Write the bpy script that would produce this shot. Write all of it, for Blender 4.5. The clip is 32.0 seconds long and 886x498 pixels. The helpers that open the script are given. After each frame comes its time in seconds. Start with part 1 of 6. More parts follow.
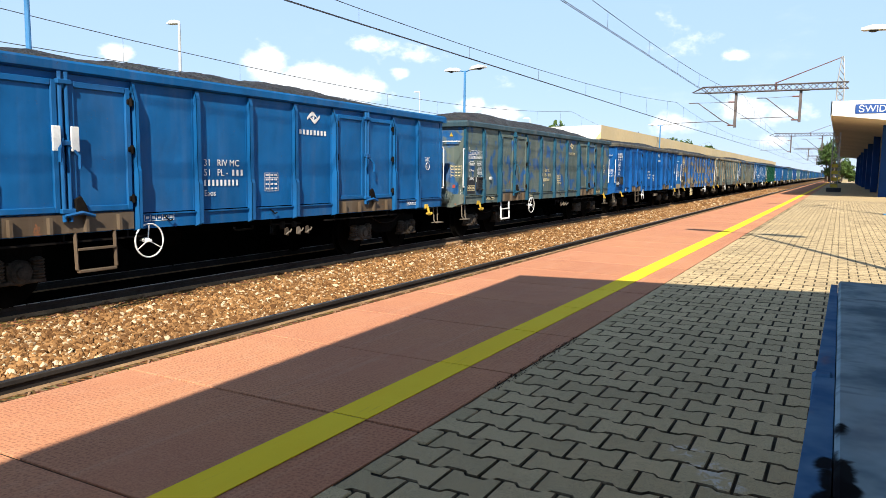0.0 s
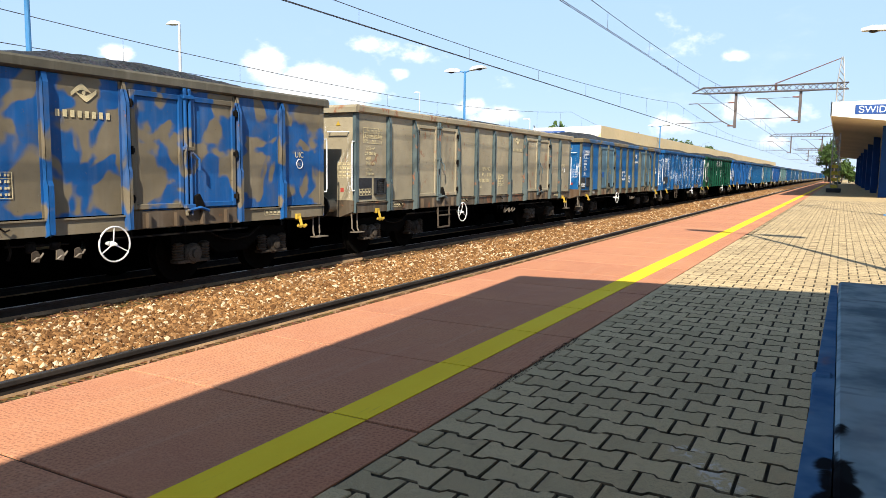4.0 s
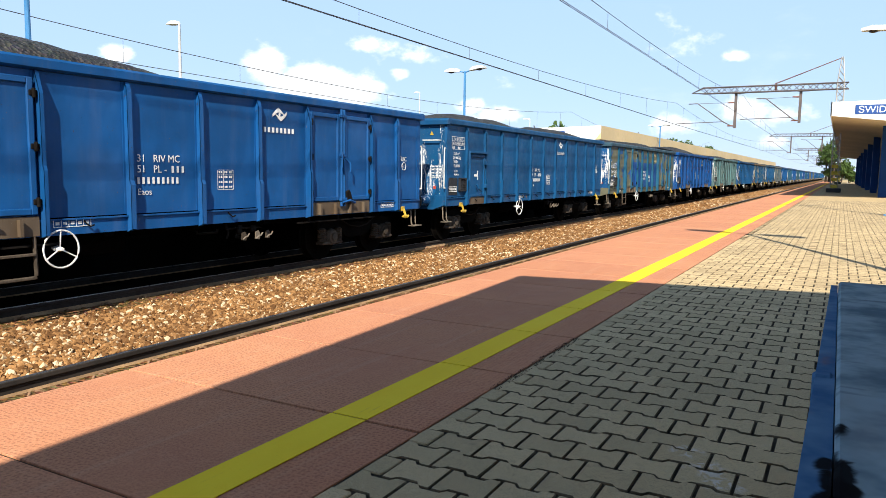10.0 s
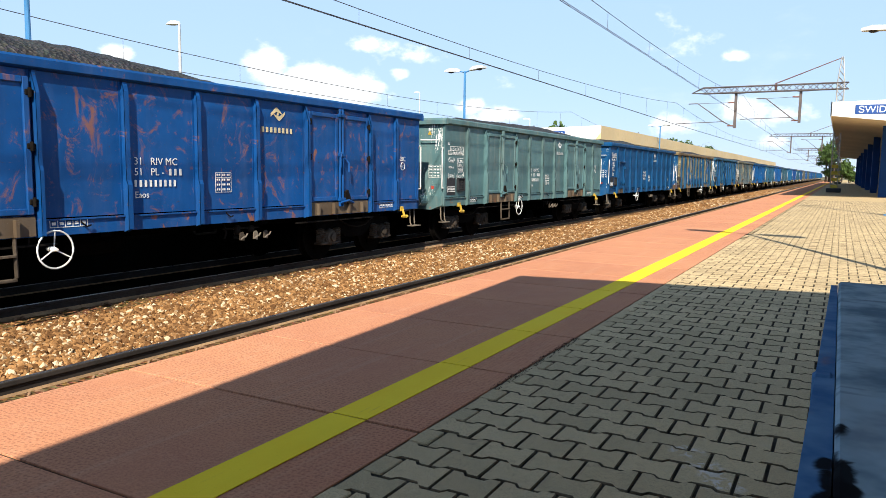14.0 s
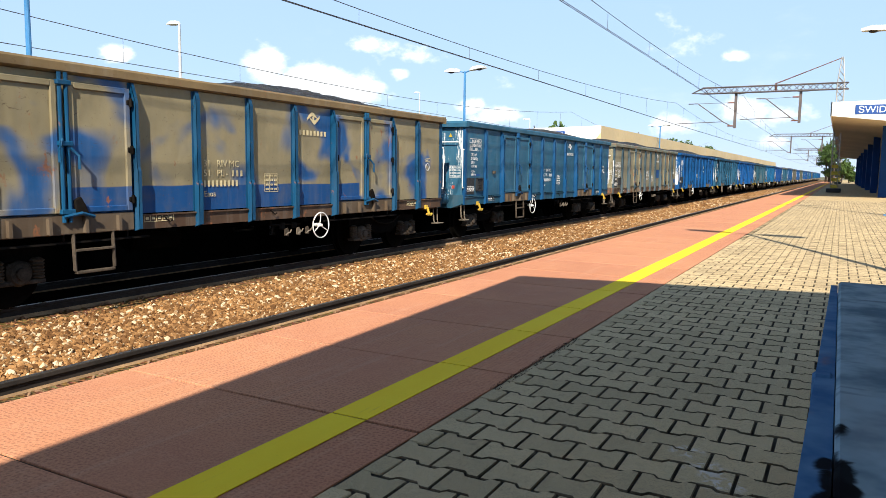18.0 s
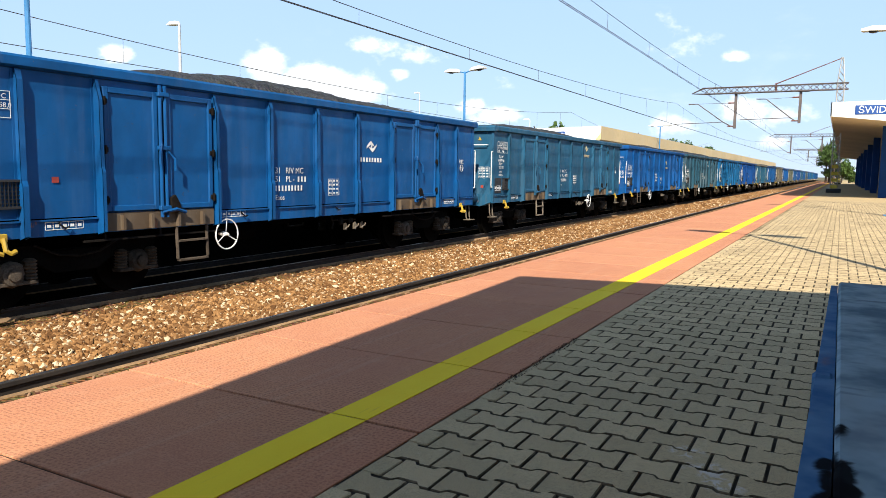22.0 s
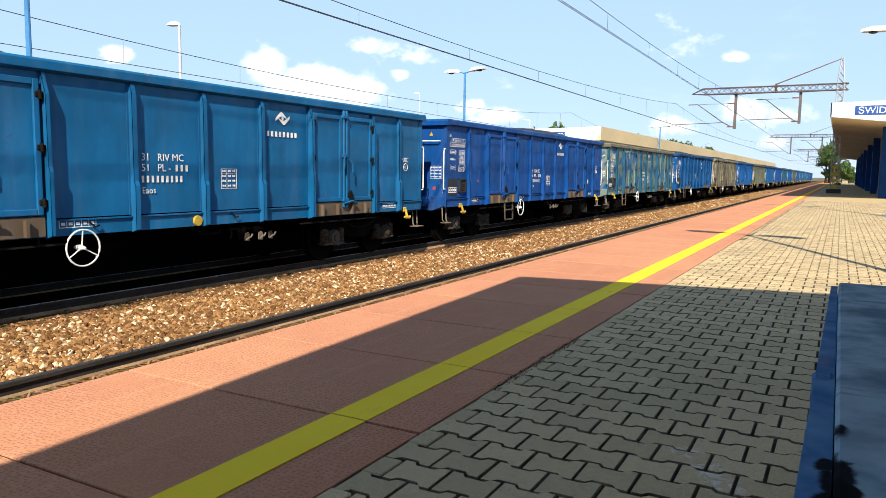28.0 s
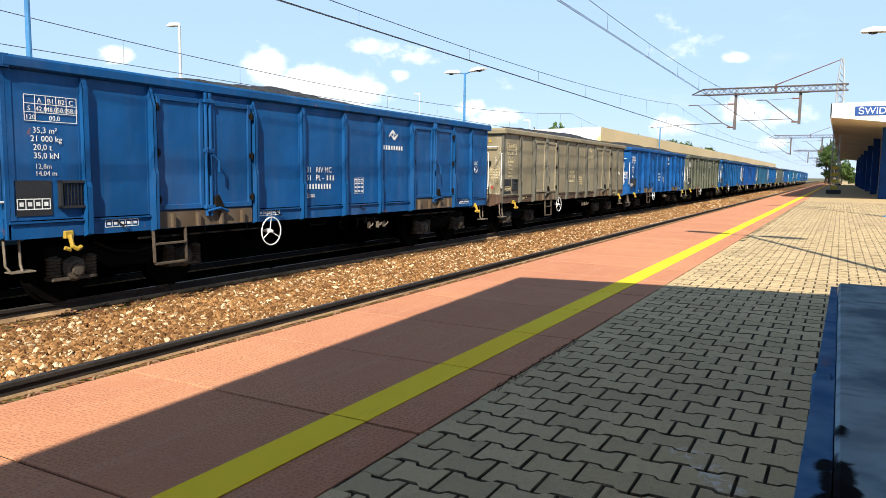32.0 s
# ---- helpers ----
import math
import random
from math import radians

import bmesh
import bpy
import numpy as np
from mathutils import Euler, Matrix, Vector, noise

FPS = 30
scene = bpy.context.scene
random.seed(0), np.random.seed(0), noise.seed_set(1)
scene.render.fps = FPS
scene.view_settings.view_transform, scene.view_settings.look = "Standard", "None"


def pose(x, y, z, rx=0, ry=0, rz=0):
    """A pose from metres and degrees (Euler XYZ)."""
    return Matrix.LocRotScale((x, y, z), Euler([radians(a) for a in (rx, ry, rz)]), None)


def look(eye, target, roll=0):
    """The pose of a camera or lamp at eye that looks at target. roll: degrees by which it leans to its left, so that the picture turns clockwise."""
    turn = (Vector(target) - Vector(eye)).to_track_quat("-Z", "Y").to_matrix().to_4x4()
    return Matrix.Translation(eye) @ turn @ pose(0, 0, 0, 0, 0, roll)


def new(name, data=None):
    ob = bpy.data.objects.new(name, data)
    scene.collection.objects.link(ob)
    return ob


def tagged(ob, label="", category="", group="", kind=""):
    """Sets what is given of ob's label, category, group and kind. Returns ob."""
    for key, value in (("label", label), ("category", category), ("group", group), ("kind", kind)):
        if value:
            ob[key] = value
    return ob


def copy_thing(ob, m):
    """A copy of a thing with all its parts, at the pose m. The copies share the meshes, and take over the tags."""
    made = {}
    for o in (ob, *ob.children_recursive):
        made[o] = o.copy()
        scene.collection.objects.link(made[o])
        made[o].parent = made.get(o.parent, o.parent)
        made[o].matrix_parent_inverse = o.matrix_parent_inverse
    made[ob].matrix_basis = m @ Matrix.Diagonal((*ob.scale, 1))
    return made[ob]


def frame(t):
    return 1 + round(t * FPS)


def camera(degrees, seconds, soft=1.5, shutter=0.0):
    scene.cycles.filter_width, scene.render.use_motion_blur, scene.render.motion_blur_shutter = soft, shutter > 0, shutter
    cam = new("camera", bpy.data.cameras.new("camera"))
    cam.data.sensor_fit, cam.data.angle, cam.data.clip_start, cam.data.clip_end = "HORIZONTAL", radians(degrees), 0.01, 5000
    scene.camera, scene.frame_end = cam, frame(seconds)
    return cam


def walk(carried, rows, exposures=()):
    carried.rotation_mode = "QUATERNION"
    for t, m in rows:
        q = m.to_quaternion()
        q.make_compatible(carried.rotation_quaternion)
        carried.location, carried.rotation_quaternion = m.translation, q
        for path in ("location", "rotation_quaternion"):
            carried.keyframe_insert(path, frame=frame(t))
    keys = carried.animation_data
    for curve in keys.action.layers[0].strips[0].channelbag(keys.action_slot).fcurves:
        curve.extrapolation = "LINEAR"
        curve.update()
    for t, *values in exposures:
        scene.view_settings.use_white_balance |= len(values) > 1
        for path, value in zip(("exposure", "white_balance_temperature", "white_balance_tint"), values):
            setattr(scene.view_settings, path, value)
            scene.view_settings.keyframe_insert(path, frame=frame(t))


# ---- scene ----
# ---------------------------------------------------------------- camera
# x runs along the tracks, y across them towards the train, z up; the platform's top is z = 0
EYE = Vector((0.0, 0.0, 1.078))
YAW, DIP, ROLL = 28.659, 6.177, 0.833


def view(lift):
    a, b = radians(YAW), radians(DIP - lift)
    way = Vector((math.cos(a) * math.cos(b), math.sin(a) * math.cos(b), -math.sin(b)))
    return look(EYE, EYE + way, ROLL)


cam = camera(63.02, 32.0, soft=0.8)
walk(cam, [(t, view(d)) for t, d in ((0, -0.045), (1.5, 0), (10, 0), (11.5, -0.04), (13, -0.04), (14.2, 0), (21, 0.01),
                                     (23, 0.05), (28, 0.065), (31, 0.07), (32, 0.11))])

# ---------------------------------------------------------------- light
SUN_WAY = Vector((1.0, 0.45, -0.87)).normalized()
sun = new("sun", bpy.data.lights.new("sun", "SUN"))
sun.data.energy, sun.data.angle, sun.data.color = 5.0, radians(0.55), (1.0, 0.92, 0.785)
sun.matrix_world = look((0, 0, 30), Vector((0, 0, 30)) + SUN_WAY)
scene.view_settings.exposure = 0.77

world = bpy.data.worlds.new("sky")
scene.world = world
world.use_nodes = True
wn, wl = world.node_tree.nodes, world.node_tree.links
sky = wn.new("ShaderNodeTexSky")
sky.sky_type, sky.sun_disc = "NISHITA", False
sky.sun_elevation, sky.sun_rotation = math.asin(-SUN_WAY.z), math.atan2(-SUN_WAY.x, -SUN_WAY.y)
sky.air_density, sky.dust_density, sky.ozone_density = 1.0, 0.15, 2.0
back = wn["Background"]
back.inputs["Strength"].default_value = 0.086


def wmath(op, a, b=None, c=None):
    n = wn.new("ShaderNodeMath")
    n.operation = op
    for k, v in enumerate((a, b, c)):
        if v is None:
            continue
        if isinstance(v, (int, float)):
            n.inputs[k].default_value = v
        else:
            wl.new(v, n.inputs[k])
    return n.outputs[0]


# fair-weather clouds: heaps with a noisy rim, and thin scattered shreds
wcoord = wn.new("ShaderNodeTexCoord").outputs["Generated"]


def wnoise(scale, detail, squash=1.0):
    m = wn.new("ShaderNodeMapping")
    m.inputs["Scale"].default_value = (scale, scale, scale * squash)
    wl.new(wcoord, m.inputs["Vector"])
    n = wn.new("ShaderNodeTexNoise")
    n.inputs["Scale"].default_value, n.inputs["Detail"].default_value, n.inputs["Roughness"].default_value = 1.0, detail, 0.6
    wl.new(m.outputs[0], n.inputs["Vector"])
    return n.outputs["Fac"]


def heap(azimuth, height, wide, tall):
    """A soft bump of cloud round one direction of the sky (degrees)."""
    a, b = radians(azimuth), radians(height)
    mid = Vector((math.cos(a) * math.cos(b), math.sin(a) * math.cos(b), math.sin(b)))
    m = wn.new("ShaderNodeMapping")
    m.vector_type = "TEXTURE"
    m.inputs["Location"].default_value = mid
    m.inputs["Rotation"].default_value = (0, 0, a)
    m.inputs["Scale"].default_value = (1.0, radians(wide), radians(tall))
    wl.new(wcoord, m.inputs["Vector"])
    v = wn.new("ShaderNodeVectorMath")
    v.operation = "LENGTH"
    wl.new(m.outputs[0], v.inputs[0])
    return wmath("SUBTRACT", 1.0, v.outputs["Value"])


fluff = wnoise(14, 6, 1.5)
fine = wnoise(34, 5, 1.6)
HEAPS = ((42.2, 7.7, 2.0, 1.9, 1), (38.9, 6.3, 4.6, 2.0, 1), (36.0, 5.8, 2.6, 1.6, 0.95), (34.5, 9.5, 2.4, 0.75, 0.75), (31.2, 8.8, 2.2, 0.9, 0.5), (32.1, 7.4, 1.0, 0.6, 0.75), (52.9, 8.0, 1.5, 0.7, 0.85), (24.4, 4.4, 2.0, 0.9, 0.7), (26.4, 5.1, 1.3, 0.7, 0.6), (7.3, 8.5, 1.2, 0.6, 0.8), (10.1, 9.9, 1.4, 0.6, 0.12), (6.9, 4.8, 2.4, 0.9, 0.6), (11.2, 3.6, 1.8, 0.8, 0.55), (4.2, 2.3, 1.6, 0.8, 0.35), (3.4, 4.3, 1.5, 0.7, 0.2), (23.3, 6.7, 1.6, 0.35, 0.1))
total = None
for spec in HEAPS:
    h = heap(*spec[:4])
    h = wmath("MULTIPLY", h, spec[4])
    total = h if total is None else wmath("MAXIMUM", total, h)
bump_sum = wmath("ADD", wmath("MULTIPLY", fluff, 1.9), wmath("MULTIPLY", fine, 0.8))
dense = wmath("ADD", total, wmath("SUBTRACT", bump_sum, 1.35))
shred = wmath("MULTIPLY", wmath("SUBTRACT", wnoise(5.0, 7, 3.0), 0.58), 0.9)
cover = wmath("MAXIMUM", dense, shred)
clampn = wn.new("ShaderNodeMapRange")
clampn.interpolation_type = "SMOOTHSTEP"
clampn.inputs["From Min"].default_value, clampn.inputs["From Max"].default_value = 0.0, 0.55
wl.new(cover, clampn.inputs["Value"])
wmix = wn.new("ShaderNodeMix")
wmix.data_type = "RGBA"
wl.new(clampn.outputs[0], wmix.inputs["Factor"])
tint = wn.new("ShaderNodeMix")
tint.data_type, tint.blend_type = "RGBA", "MULTIPLY"
tint.inputs["Factor"].default_value = 1.0
tint.inputs["B"].default_value = (1.25, 1.12, 1.0, 1)
wl.new(sky.outputs[0], tint.inputs["A"])
haze = wn.new("ShaderNodeMix")
haze.data_type = "RGBA"
lowsky = wn.new("ShaderNodeSeparateXYZ")
wl.new(wcoord, lowsky.inputs[0])
fade = wn.new("ShaderNodeMapRange")
for key, v in (("From Min", 0.30), ("From Max", 0.62), ("To Min", 0.85), ("To Max", 0.0)):
    fade.inputs[key].default_value = v
wl.new(lowsky.outputs["Z"], fade.inputs["Value"])
wl.new(fade.outputs[0], haze.inputs["Factor"])
haze.inputs["B"].default_value = (3.75, 5.45, 8.0, 1)
wl.new(tint.outputs["Result"], haze.inputs["A"])
wl.new(haze.outputs["Result"], wmix.inputs["A"])
wmix.inputs["B"].default_value = (9.2, 9.5, 9.8, 1)
wl.new(wmix.outputs["Result"], back.inputs["Color"])

# ---------------------------------------------------------------- materials


class Mat:
    """A node material on object-space coordinates, built step by step."""

    def __init__(self, name, seed=0.0, world_space=False):
        self.m = bpy.data.materials.new(name)
        self.m.use_nodes = True
        self.n, self.l = self.m.node_tree.nodes, self.m.node_tree.links
        self.b = self.n["Principled BSDF"]
        if world_space:
            src = self.n.new("ShaderNodeNewGeometry").outputs["Position"]
        else:
            src = self.n.new("ShaderNodeTexCoord").outputs["Object"]
        mp = self.n.new("ShaderNodeMapping")
        mp.inputs["Location"].default_value = (seed * 3.7, seed * 1.9, seed * 0.77)
        self.l.new(src, mp.inputs["Vector"])
        self.co, self.raw = mp.outputs[0], src

    def put(self, sock, v):
        if isinstance(v, (int, float)):
            sock.default_value = v
        elif isinstance(v, tuple):
            sock.default_value = (*v, 1.0) if len(v) == 3 else v
        else:
            self.l.new(v, sock)

    def scaled(self, s):
        mp = self.n.new("ShaderNodeMapping")
        mp.inputs["Scale"].default_value = s
        self.l.new(self.co, mp.inputs["Vector"])
        return mp.outputs[0]

    def noise(self, scale, detail=4, rough=0.55, warp=0.0):
        t = self.n.new("ShaderNodeTexNoise")
        t.inputs["Detail"].default_value, t.inputs["Roughness"].default_value = detail, rough
        t.inputs["Distortion"].default_value = warp
        if isinstance(scale, tuple):
            t.inputs["Scale"].default_value = 1.0
            self.l.new(self.scaled(scale), t.inputs["Vector"])
        else:
            t.inputs["Scale"].default_value = scale
            self.l.new(self.co, t.inputs["Vector"])
        return t.outputs["Fac"]

    def cells(self, scale, out="Distance", feature="F1"):
        t = self.n.new("ShaderNodeTexVoronoi")
        t.feature = feature
        t.inputs["Scale"].default_value = scale
        self.l.new(self.co, t.inputs["Vector"])
        return t.outputs[out]

    def ramp(self, v, lo, hi, a=0.0, b=1.0):
        r = self.n.new("ShaderNodeMapRange")
        r.interpolation_type = "SMOOTHSTEP"
        for k, x in (("From Min", lo), ("From Max", hi), ("To Min", a), ("To Max", b)):
            r.inputs[k].default_value = x
        self.l.new(v, r.inputs["Value"])
        return r.outputs[0]

    def math(self, op, a, b=0.0):
        t = self.n.new("ShaderNodeMath")
        t.operation = op
        self.put(t.inputs[0], a)
        self.put(t.inputs[1], b)
        return t.outputs[0]

    def mix(self, f, a, b, mode="MIX"):
        t = self.n.new("ShaderNodeMix")
        t.data_type, t.blend_type = "RGBA", mode
        self.put(t.inputs["Factor"], f)
        self.put(t.inputs["A"], a)
        self.put(t.inputs["B"], b)
        return t.outputs["Result"]

    def axis(self, k):
        s = self.n.new("ShaderNodeSeparateXYZ")
        self.l.new(self.raw, s.inputs[0])
        return s.outputs[k]

    def rand(self, island=False):
        if island:
            return self.n.new("ShaderNodeNewGeometry").outputs["Random Per Island"]
        return self.n.new("ShaderNodeObjectInfo").outputs["Random"]

    def bump(self, v, strength, dist=0.01, chain=None):
        t = self.n.new("ShaderNodeBump")
        t.inputs["Strength"].default_value, t.inputs["Distance"].default_value = strength, dist
        self.l.new(v, t.inputs["Height"])
        if chain is not None:
            self.l.new(chain, t.inputs["Normal"])
        return t.outputs[0]

    def done(self, col, rough=0.6, metal=0.0, normal=None, spec=0.4):
        self.put(self.b.inputs["Base Color"], col)
        self.put(self.b.inputs["Roughness"], rough)
        self.put(self.b.inputs["Metallic"], metal)
        self.put(self.b.inputs["Specular IOR Level"], spec)
        if normal is not None:
            self.l.new(normal, self.b.inputs["Normal"])
        return self.m


def tone(c, k):
    return tuple(min(1.0, x * k) for x in c)


def plain(name, col, rough=0.6, metal=0.0, scale=6.0, vary=0.25, seed=0.0, relief=0.15, world_space=False, spec=0.4):
    """An ordinary surface: grain and blotches at two scales, fine relief."""
    m = Mat(name, seed, world_space)
    c = m.mix(m.ramp(m.noise(scale * 0.25, 3), 0.3, 0.7), tone(col, 1 - vary), tone(col, 1 + vary))
    c = m.mix(m.ramp(m.noise(scale * 4, 5), 0.35, 0.75, 0, 0.6), c, tone(col, 1 - vary * 1.3))
    r = m.ramp(m.noise(scale, 3), 0.3, 0.7, max(0.05, rough - 0.1), min(1, rough + 0.1))
    return m.done(c, r, metal, m.bump(m.noise(scale * 8, 4), relief, 0.004), spec)


RUST = (0.16, 0.062, 0.028)
DUST = (0.30, 0.27, 0.22)


def wagon_paint(name, base, other=None, patch=(1.5, 0.5, 0.06), rust=0.3, dust=0.3, splash=0.0, seed=0.0, scratch=0.0, low=None, drops=0.0):
    """Old wagon paint: faded, dusty, rust spots, streaks; a second colour shows in patches where it was painted over."""
    m = Mat(name, seed)
    c = m.mix(m.ramp(m.noise(0.9, 3), 0.3, 0.7), tone(base, 0.82), tone(base, 1.14))
    if other is not None:
        w = m.noise(patch[0], 2.5, 0.5, 0.4)
        f = m.ramp(w, patch[1] - patch[2], patch[1] + patch[2])
        c = m.mix(f, c, m.mix(m.ramp(m.noise(2.0, 4), 0.3, 0.7), tone(other, 0.85), tone(other, 1.1)))
    if low is not None:
        f = m.ramp(m.math("ADD", m.axis("Z"), m.math("MULTIPLY", m.noise(1.3, 3), 0.06)), low[1] + 0.02, low[1] + 0.04, 1, 0)
        f = m.math("MULTIPLY", f, m.math("MULTIPLY", m.ramp(m.axis("X"), low[2], low[2] + 0.02), m.ramp(m.axis("X"), low[3], low[3] + 0.02, 1, 0)))
        c = m.mix(f, c, low[0])
    streak = m.noise((5.0, 5.0, 0.35), 5, 0.6)
    bluish = base[2] > 1.6 * base[1]
    c = m.mix(m.ramp(streak, 0.45, 0.85, 0, dust * (0.3 if bluish else 0.8)), c, DUST)
    c = m.mix(m.ramp(m.noise(1.7, 4, 0.6), 0.5, 0.75, 0, 0.35), c, tone(base, 0.62))
    c = m.mix(m.ramp(m.noise(11, 6, 0.7), 0.52, 0.85, 0, dust * 0.9), c, tone(base, 0.45))
    if rust > 0:
        spots = m.math("ADD", m.noise(3.2, 6, 0.65, 0.5), m.math("MULTIPLY", m.noise((14, 14, 2.2), 4), 0.35))
        c = m.mix(m.ramp(spots, 0.97 - rust * 0.24, 1.04 - rust * 0.2, 0, 0.85), c, m.mix(m.noise(22, 4), RUST, tone(RUST, 2.2)))
    # short scratches and chipped spots, rusty or bare
    cut = m.noise((5.0, 5.0, 9.0), 6, 0.78, 2.2)
    c = m.mix(m.ramp(cut, 0.665 - rust * 0.06, 0.70 - rust * 0.05, 0, 0.75), c, (0.07, 0.04, 0.028))
    chip = m.noise(26, 5, 0.7, 0.4)
    c = m.mix(m.ramp(chip, 0.68 - rust * 0.05, 0.72 - rust * 0.04, 0, 0.7), c, (0.16, 0.09, 0.055))
    c = m.mix(m.ramp(m.noise(0.55, 3, 0.6), 0.55, 0.8, 0, (0.2 if bluish else 0.45) * dust + 0.03), c, tone(DUST, 0.6))
    if scratch > 0:
        sc = m.noise((2.6, 9.0, 2.2), 6, 0.72, 1.6)
        c = m.mix(m.ramp(sc, 0.66 - scratch * 0.1, 0.70, 0, 0.8), c, (0.24, 0.10, 0.055))
    if splash > 0:
        drip = m.math("ADD", m.noise((24.0, 24.0, 2.6), 8, 0.8), m.math("MULTIPLY", m.noise((1.6, 1.6, 0.7), 2), 0.75))
        drip = m.math("ADD", drip, m.math("MULTIPLY", m.noise(60, 3), 0.25))
        c = m.mix(m.ramp(drip, 1.22 - splash * 0.27, 1.26 - splash * 0.26, 0, 0.95), c, (0.78, 0.78, 0.76))
    if drops > 0:
        # flung white drops, long and thin, thicker in some spots than in others
        v = m.n.new("ShaderNodeTexVoronoi")
        v.inputs["Scale"].default_value = 1.0
        m.l.new(m.scaled((52.0, 52.0, 20.0)), v.inputs["Vector"])
        size = m.math("MULTIPLY", m.ramp(m.noise(1.3, 3, 0.6), 0.38, 0.68), 0.80)
        size = m.math("MULTIPLY", size, m.noise(9.0, 3, 0.7))
        drop = m.ramp(m.math("SUBTRACT", m.math("ADD", size, 0.025), v.outputs["Distance"]), 0.0, 0.03)
        run = m.ramp(m.math("ADD", m.noise((26.0, 26.0, 0.9), 5, 0.6), m.math("MULTIPLY", m.noise(0.9, 2), 0.5)), 0.925, 0.95)
        c = m.mix(m.math("MULTIPLY", m.math("MAXIMUM", drop, run), drops), c, (0.78, 0.78, 0.76))
    # short strokes, dark and bright, and fine grime
    stroke = m.noise((7.0, 7.0, 34.0), 3, 0.6, 3.0)
    c = m.mix(m.ramp(stroke, 0.735, 0.755, 0, 0.7), c, (0.025, 0.022, 0.02))
    rub = m.noise((30.0, 30.0, 6.0), 3, 0.6, 2.0)
    c = m.mix(m.ramp(rub, 0.745, 0.77, 0, 0.45), c, tone(base, 2.2) if bluish else (0.5, 0.47, 0.4))
    c = m.mix(m.ramp(m.noise(48, 6, 0.8), 0.56, 0.70, 0, 0.16 + 0.3 * dust), c, tone(base, 0.35))
    dents = m.bump(m.noise((1.5, 1.5, 1.1), 3), 0.6, 0.06)
    nrm = m.bump(m.noise(70, 4), 0.12, 0.002, dents)
    rough = m.ramp(m.noise(2.5, 4), 0.3, 0.7, 0.42, 0.68)
    return m.done(c, rough, 0.0, nrm, 0.2)


BLUE = (0.016, 0.125, 0.42)
# Stone colour blackened to stand in for the shade under the train.
M_BED_SHADE = plain("bed_shade_stone", (0.005, 0.0045, 0.004), 0.95, 0, 9, 0.5, world_space=True, spec=0.0)
# These three are blackened: shade under the wagons is put into their colour.
M_BLACK = plain("under_steel_shade", (0.004, 0.004, 0.004), 0.9, 0.0, 5, 0.4, spec=0.0)
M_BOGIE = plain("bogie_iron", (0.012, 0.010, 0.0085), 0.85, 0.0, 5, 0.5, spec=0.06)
M_WHEEL = plain("wheel_iron_shade", (0.005, 0.0045, 0.004), 0.9, 0.0, 5, 0.5, spec=0.02)
M_SPRING = plain("spring_steel", (0.08, 0.062, 0.046), 0.75, 0.0, 9, 0.5, spec=0.15)
M_AXLE = plain("axle_box_iron", (0.07, 0.056, 0.043), 0.8, 0.0, 12, 0.6, relief=0.4, spec=0.12)
M_RUSTY = wagon_paint("rusty_sill", (0.105, 0.074, 0.048), None, rust=0.6, dust=0.35, seed=5)
M_WHITE = plain("white_enamel", (0.72, 0.72, 0.70), 0.5, 0, 7, 0.14)
M_LETTER = plain("letter_white", (0.74, 0.74, 0.72), 0.6, 0, 18, 0.18)
M_LETTER_Y = plain("letter_cream", (0.62, 0.52, 0.30), 0.6, 0, 18, 0.2)
M_HOOK = plain("yellow_enamel", (0.46, 0.30, 0.035), 0.5, 0, 8, 0.2)
M_HOOK_W = plain("worn_step", (0.17, 0.14, 0.105), 0.5, 0, 8, 0.2)
M_DARKPLATE = plain("plate_black", (0.02, 0.021, 0.024), 0.6, 0, 8, 0.3)
M_GREASE = plain("buffer_steel", (0.05, 0.045, 0.042), 0.45, 0.6, 8, 0.4)
M_REDMARK = plain("red_mark", (0.34, 0.05, 0.035), 0.6)


def coal_material():
    m = Mat("coal", 1.0)
    v = m.cells(16, "Color")
    c = m.mix(m.ramp(m.noise(3, 5), 0.3, 0.7), (0.012, 0.012, 0.013), (0.05, 0.048, 0.047))
    c = m.mix(0.35, c, v, "MULTIPLY")
    return m.done(c, 0.65, 0, m.bump(m.cells(16), 1.0, 0.05, m.bump(m.noise(7, 6), 0.8, 0.05)), 0.5)


M_COAL = coal_material()


def ballast_material(name, island):
    m = Mat(name, 2.0, True)
    r = m.rand(True) if island else m.cells(22, "Color")
    if island:
        c = m.mix(m.ramp(r, 0.1, 0.85), (0.12, 0.056, 0.021), (0.38, 0.205, 0.082))
        c = m.mix(m.ramp(r, 0.86, 0.93), c, (0.70, 0.56, 0.37))
        c = m.mix(m.ramp(m.noise(0.7, 3), 0.35, 0.7, 0, 0.35), c, (0.14, 0.07, 0.03))
        c = m.mix(m.ramp(m.noise(60, 4), 0.4, 0.8, 0, 0.5), c, (0.14, 0.08, 0.045))
        return m.done(c, 0.9, 0, m.bump(m.noise(90, 4), 0.4, 0.004), 0.04)
    c = m.mix(0.5, m.mix(m.ramp(m.noise(14, 4), 0.3, 0.7), (0.12, 0.06, 0.026), (0.30, 0.17, 0.08)), r, "MULTIPLY")
    c = m.mix(m.ramp(m.noise(0.7, 3), 0.35, 0.7, 0, 0.4), c, (0.15, 0.085, 0.045))
    return m.done(c, 0.95, 0, m.bump(m.cells(22), 1.0, 0.04, m.bump(m.noise(60, 4), 0.5, 0.01)), 0.04)


M_STONES = ballast_material("ballast_stone", True)
M_BED = ballast_material("ballast_bed", False)


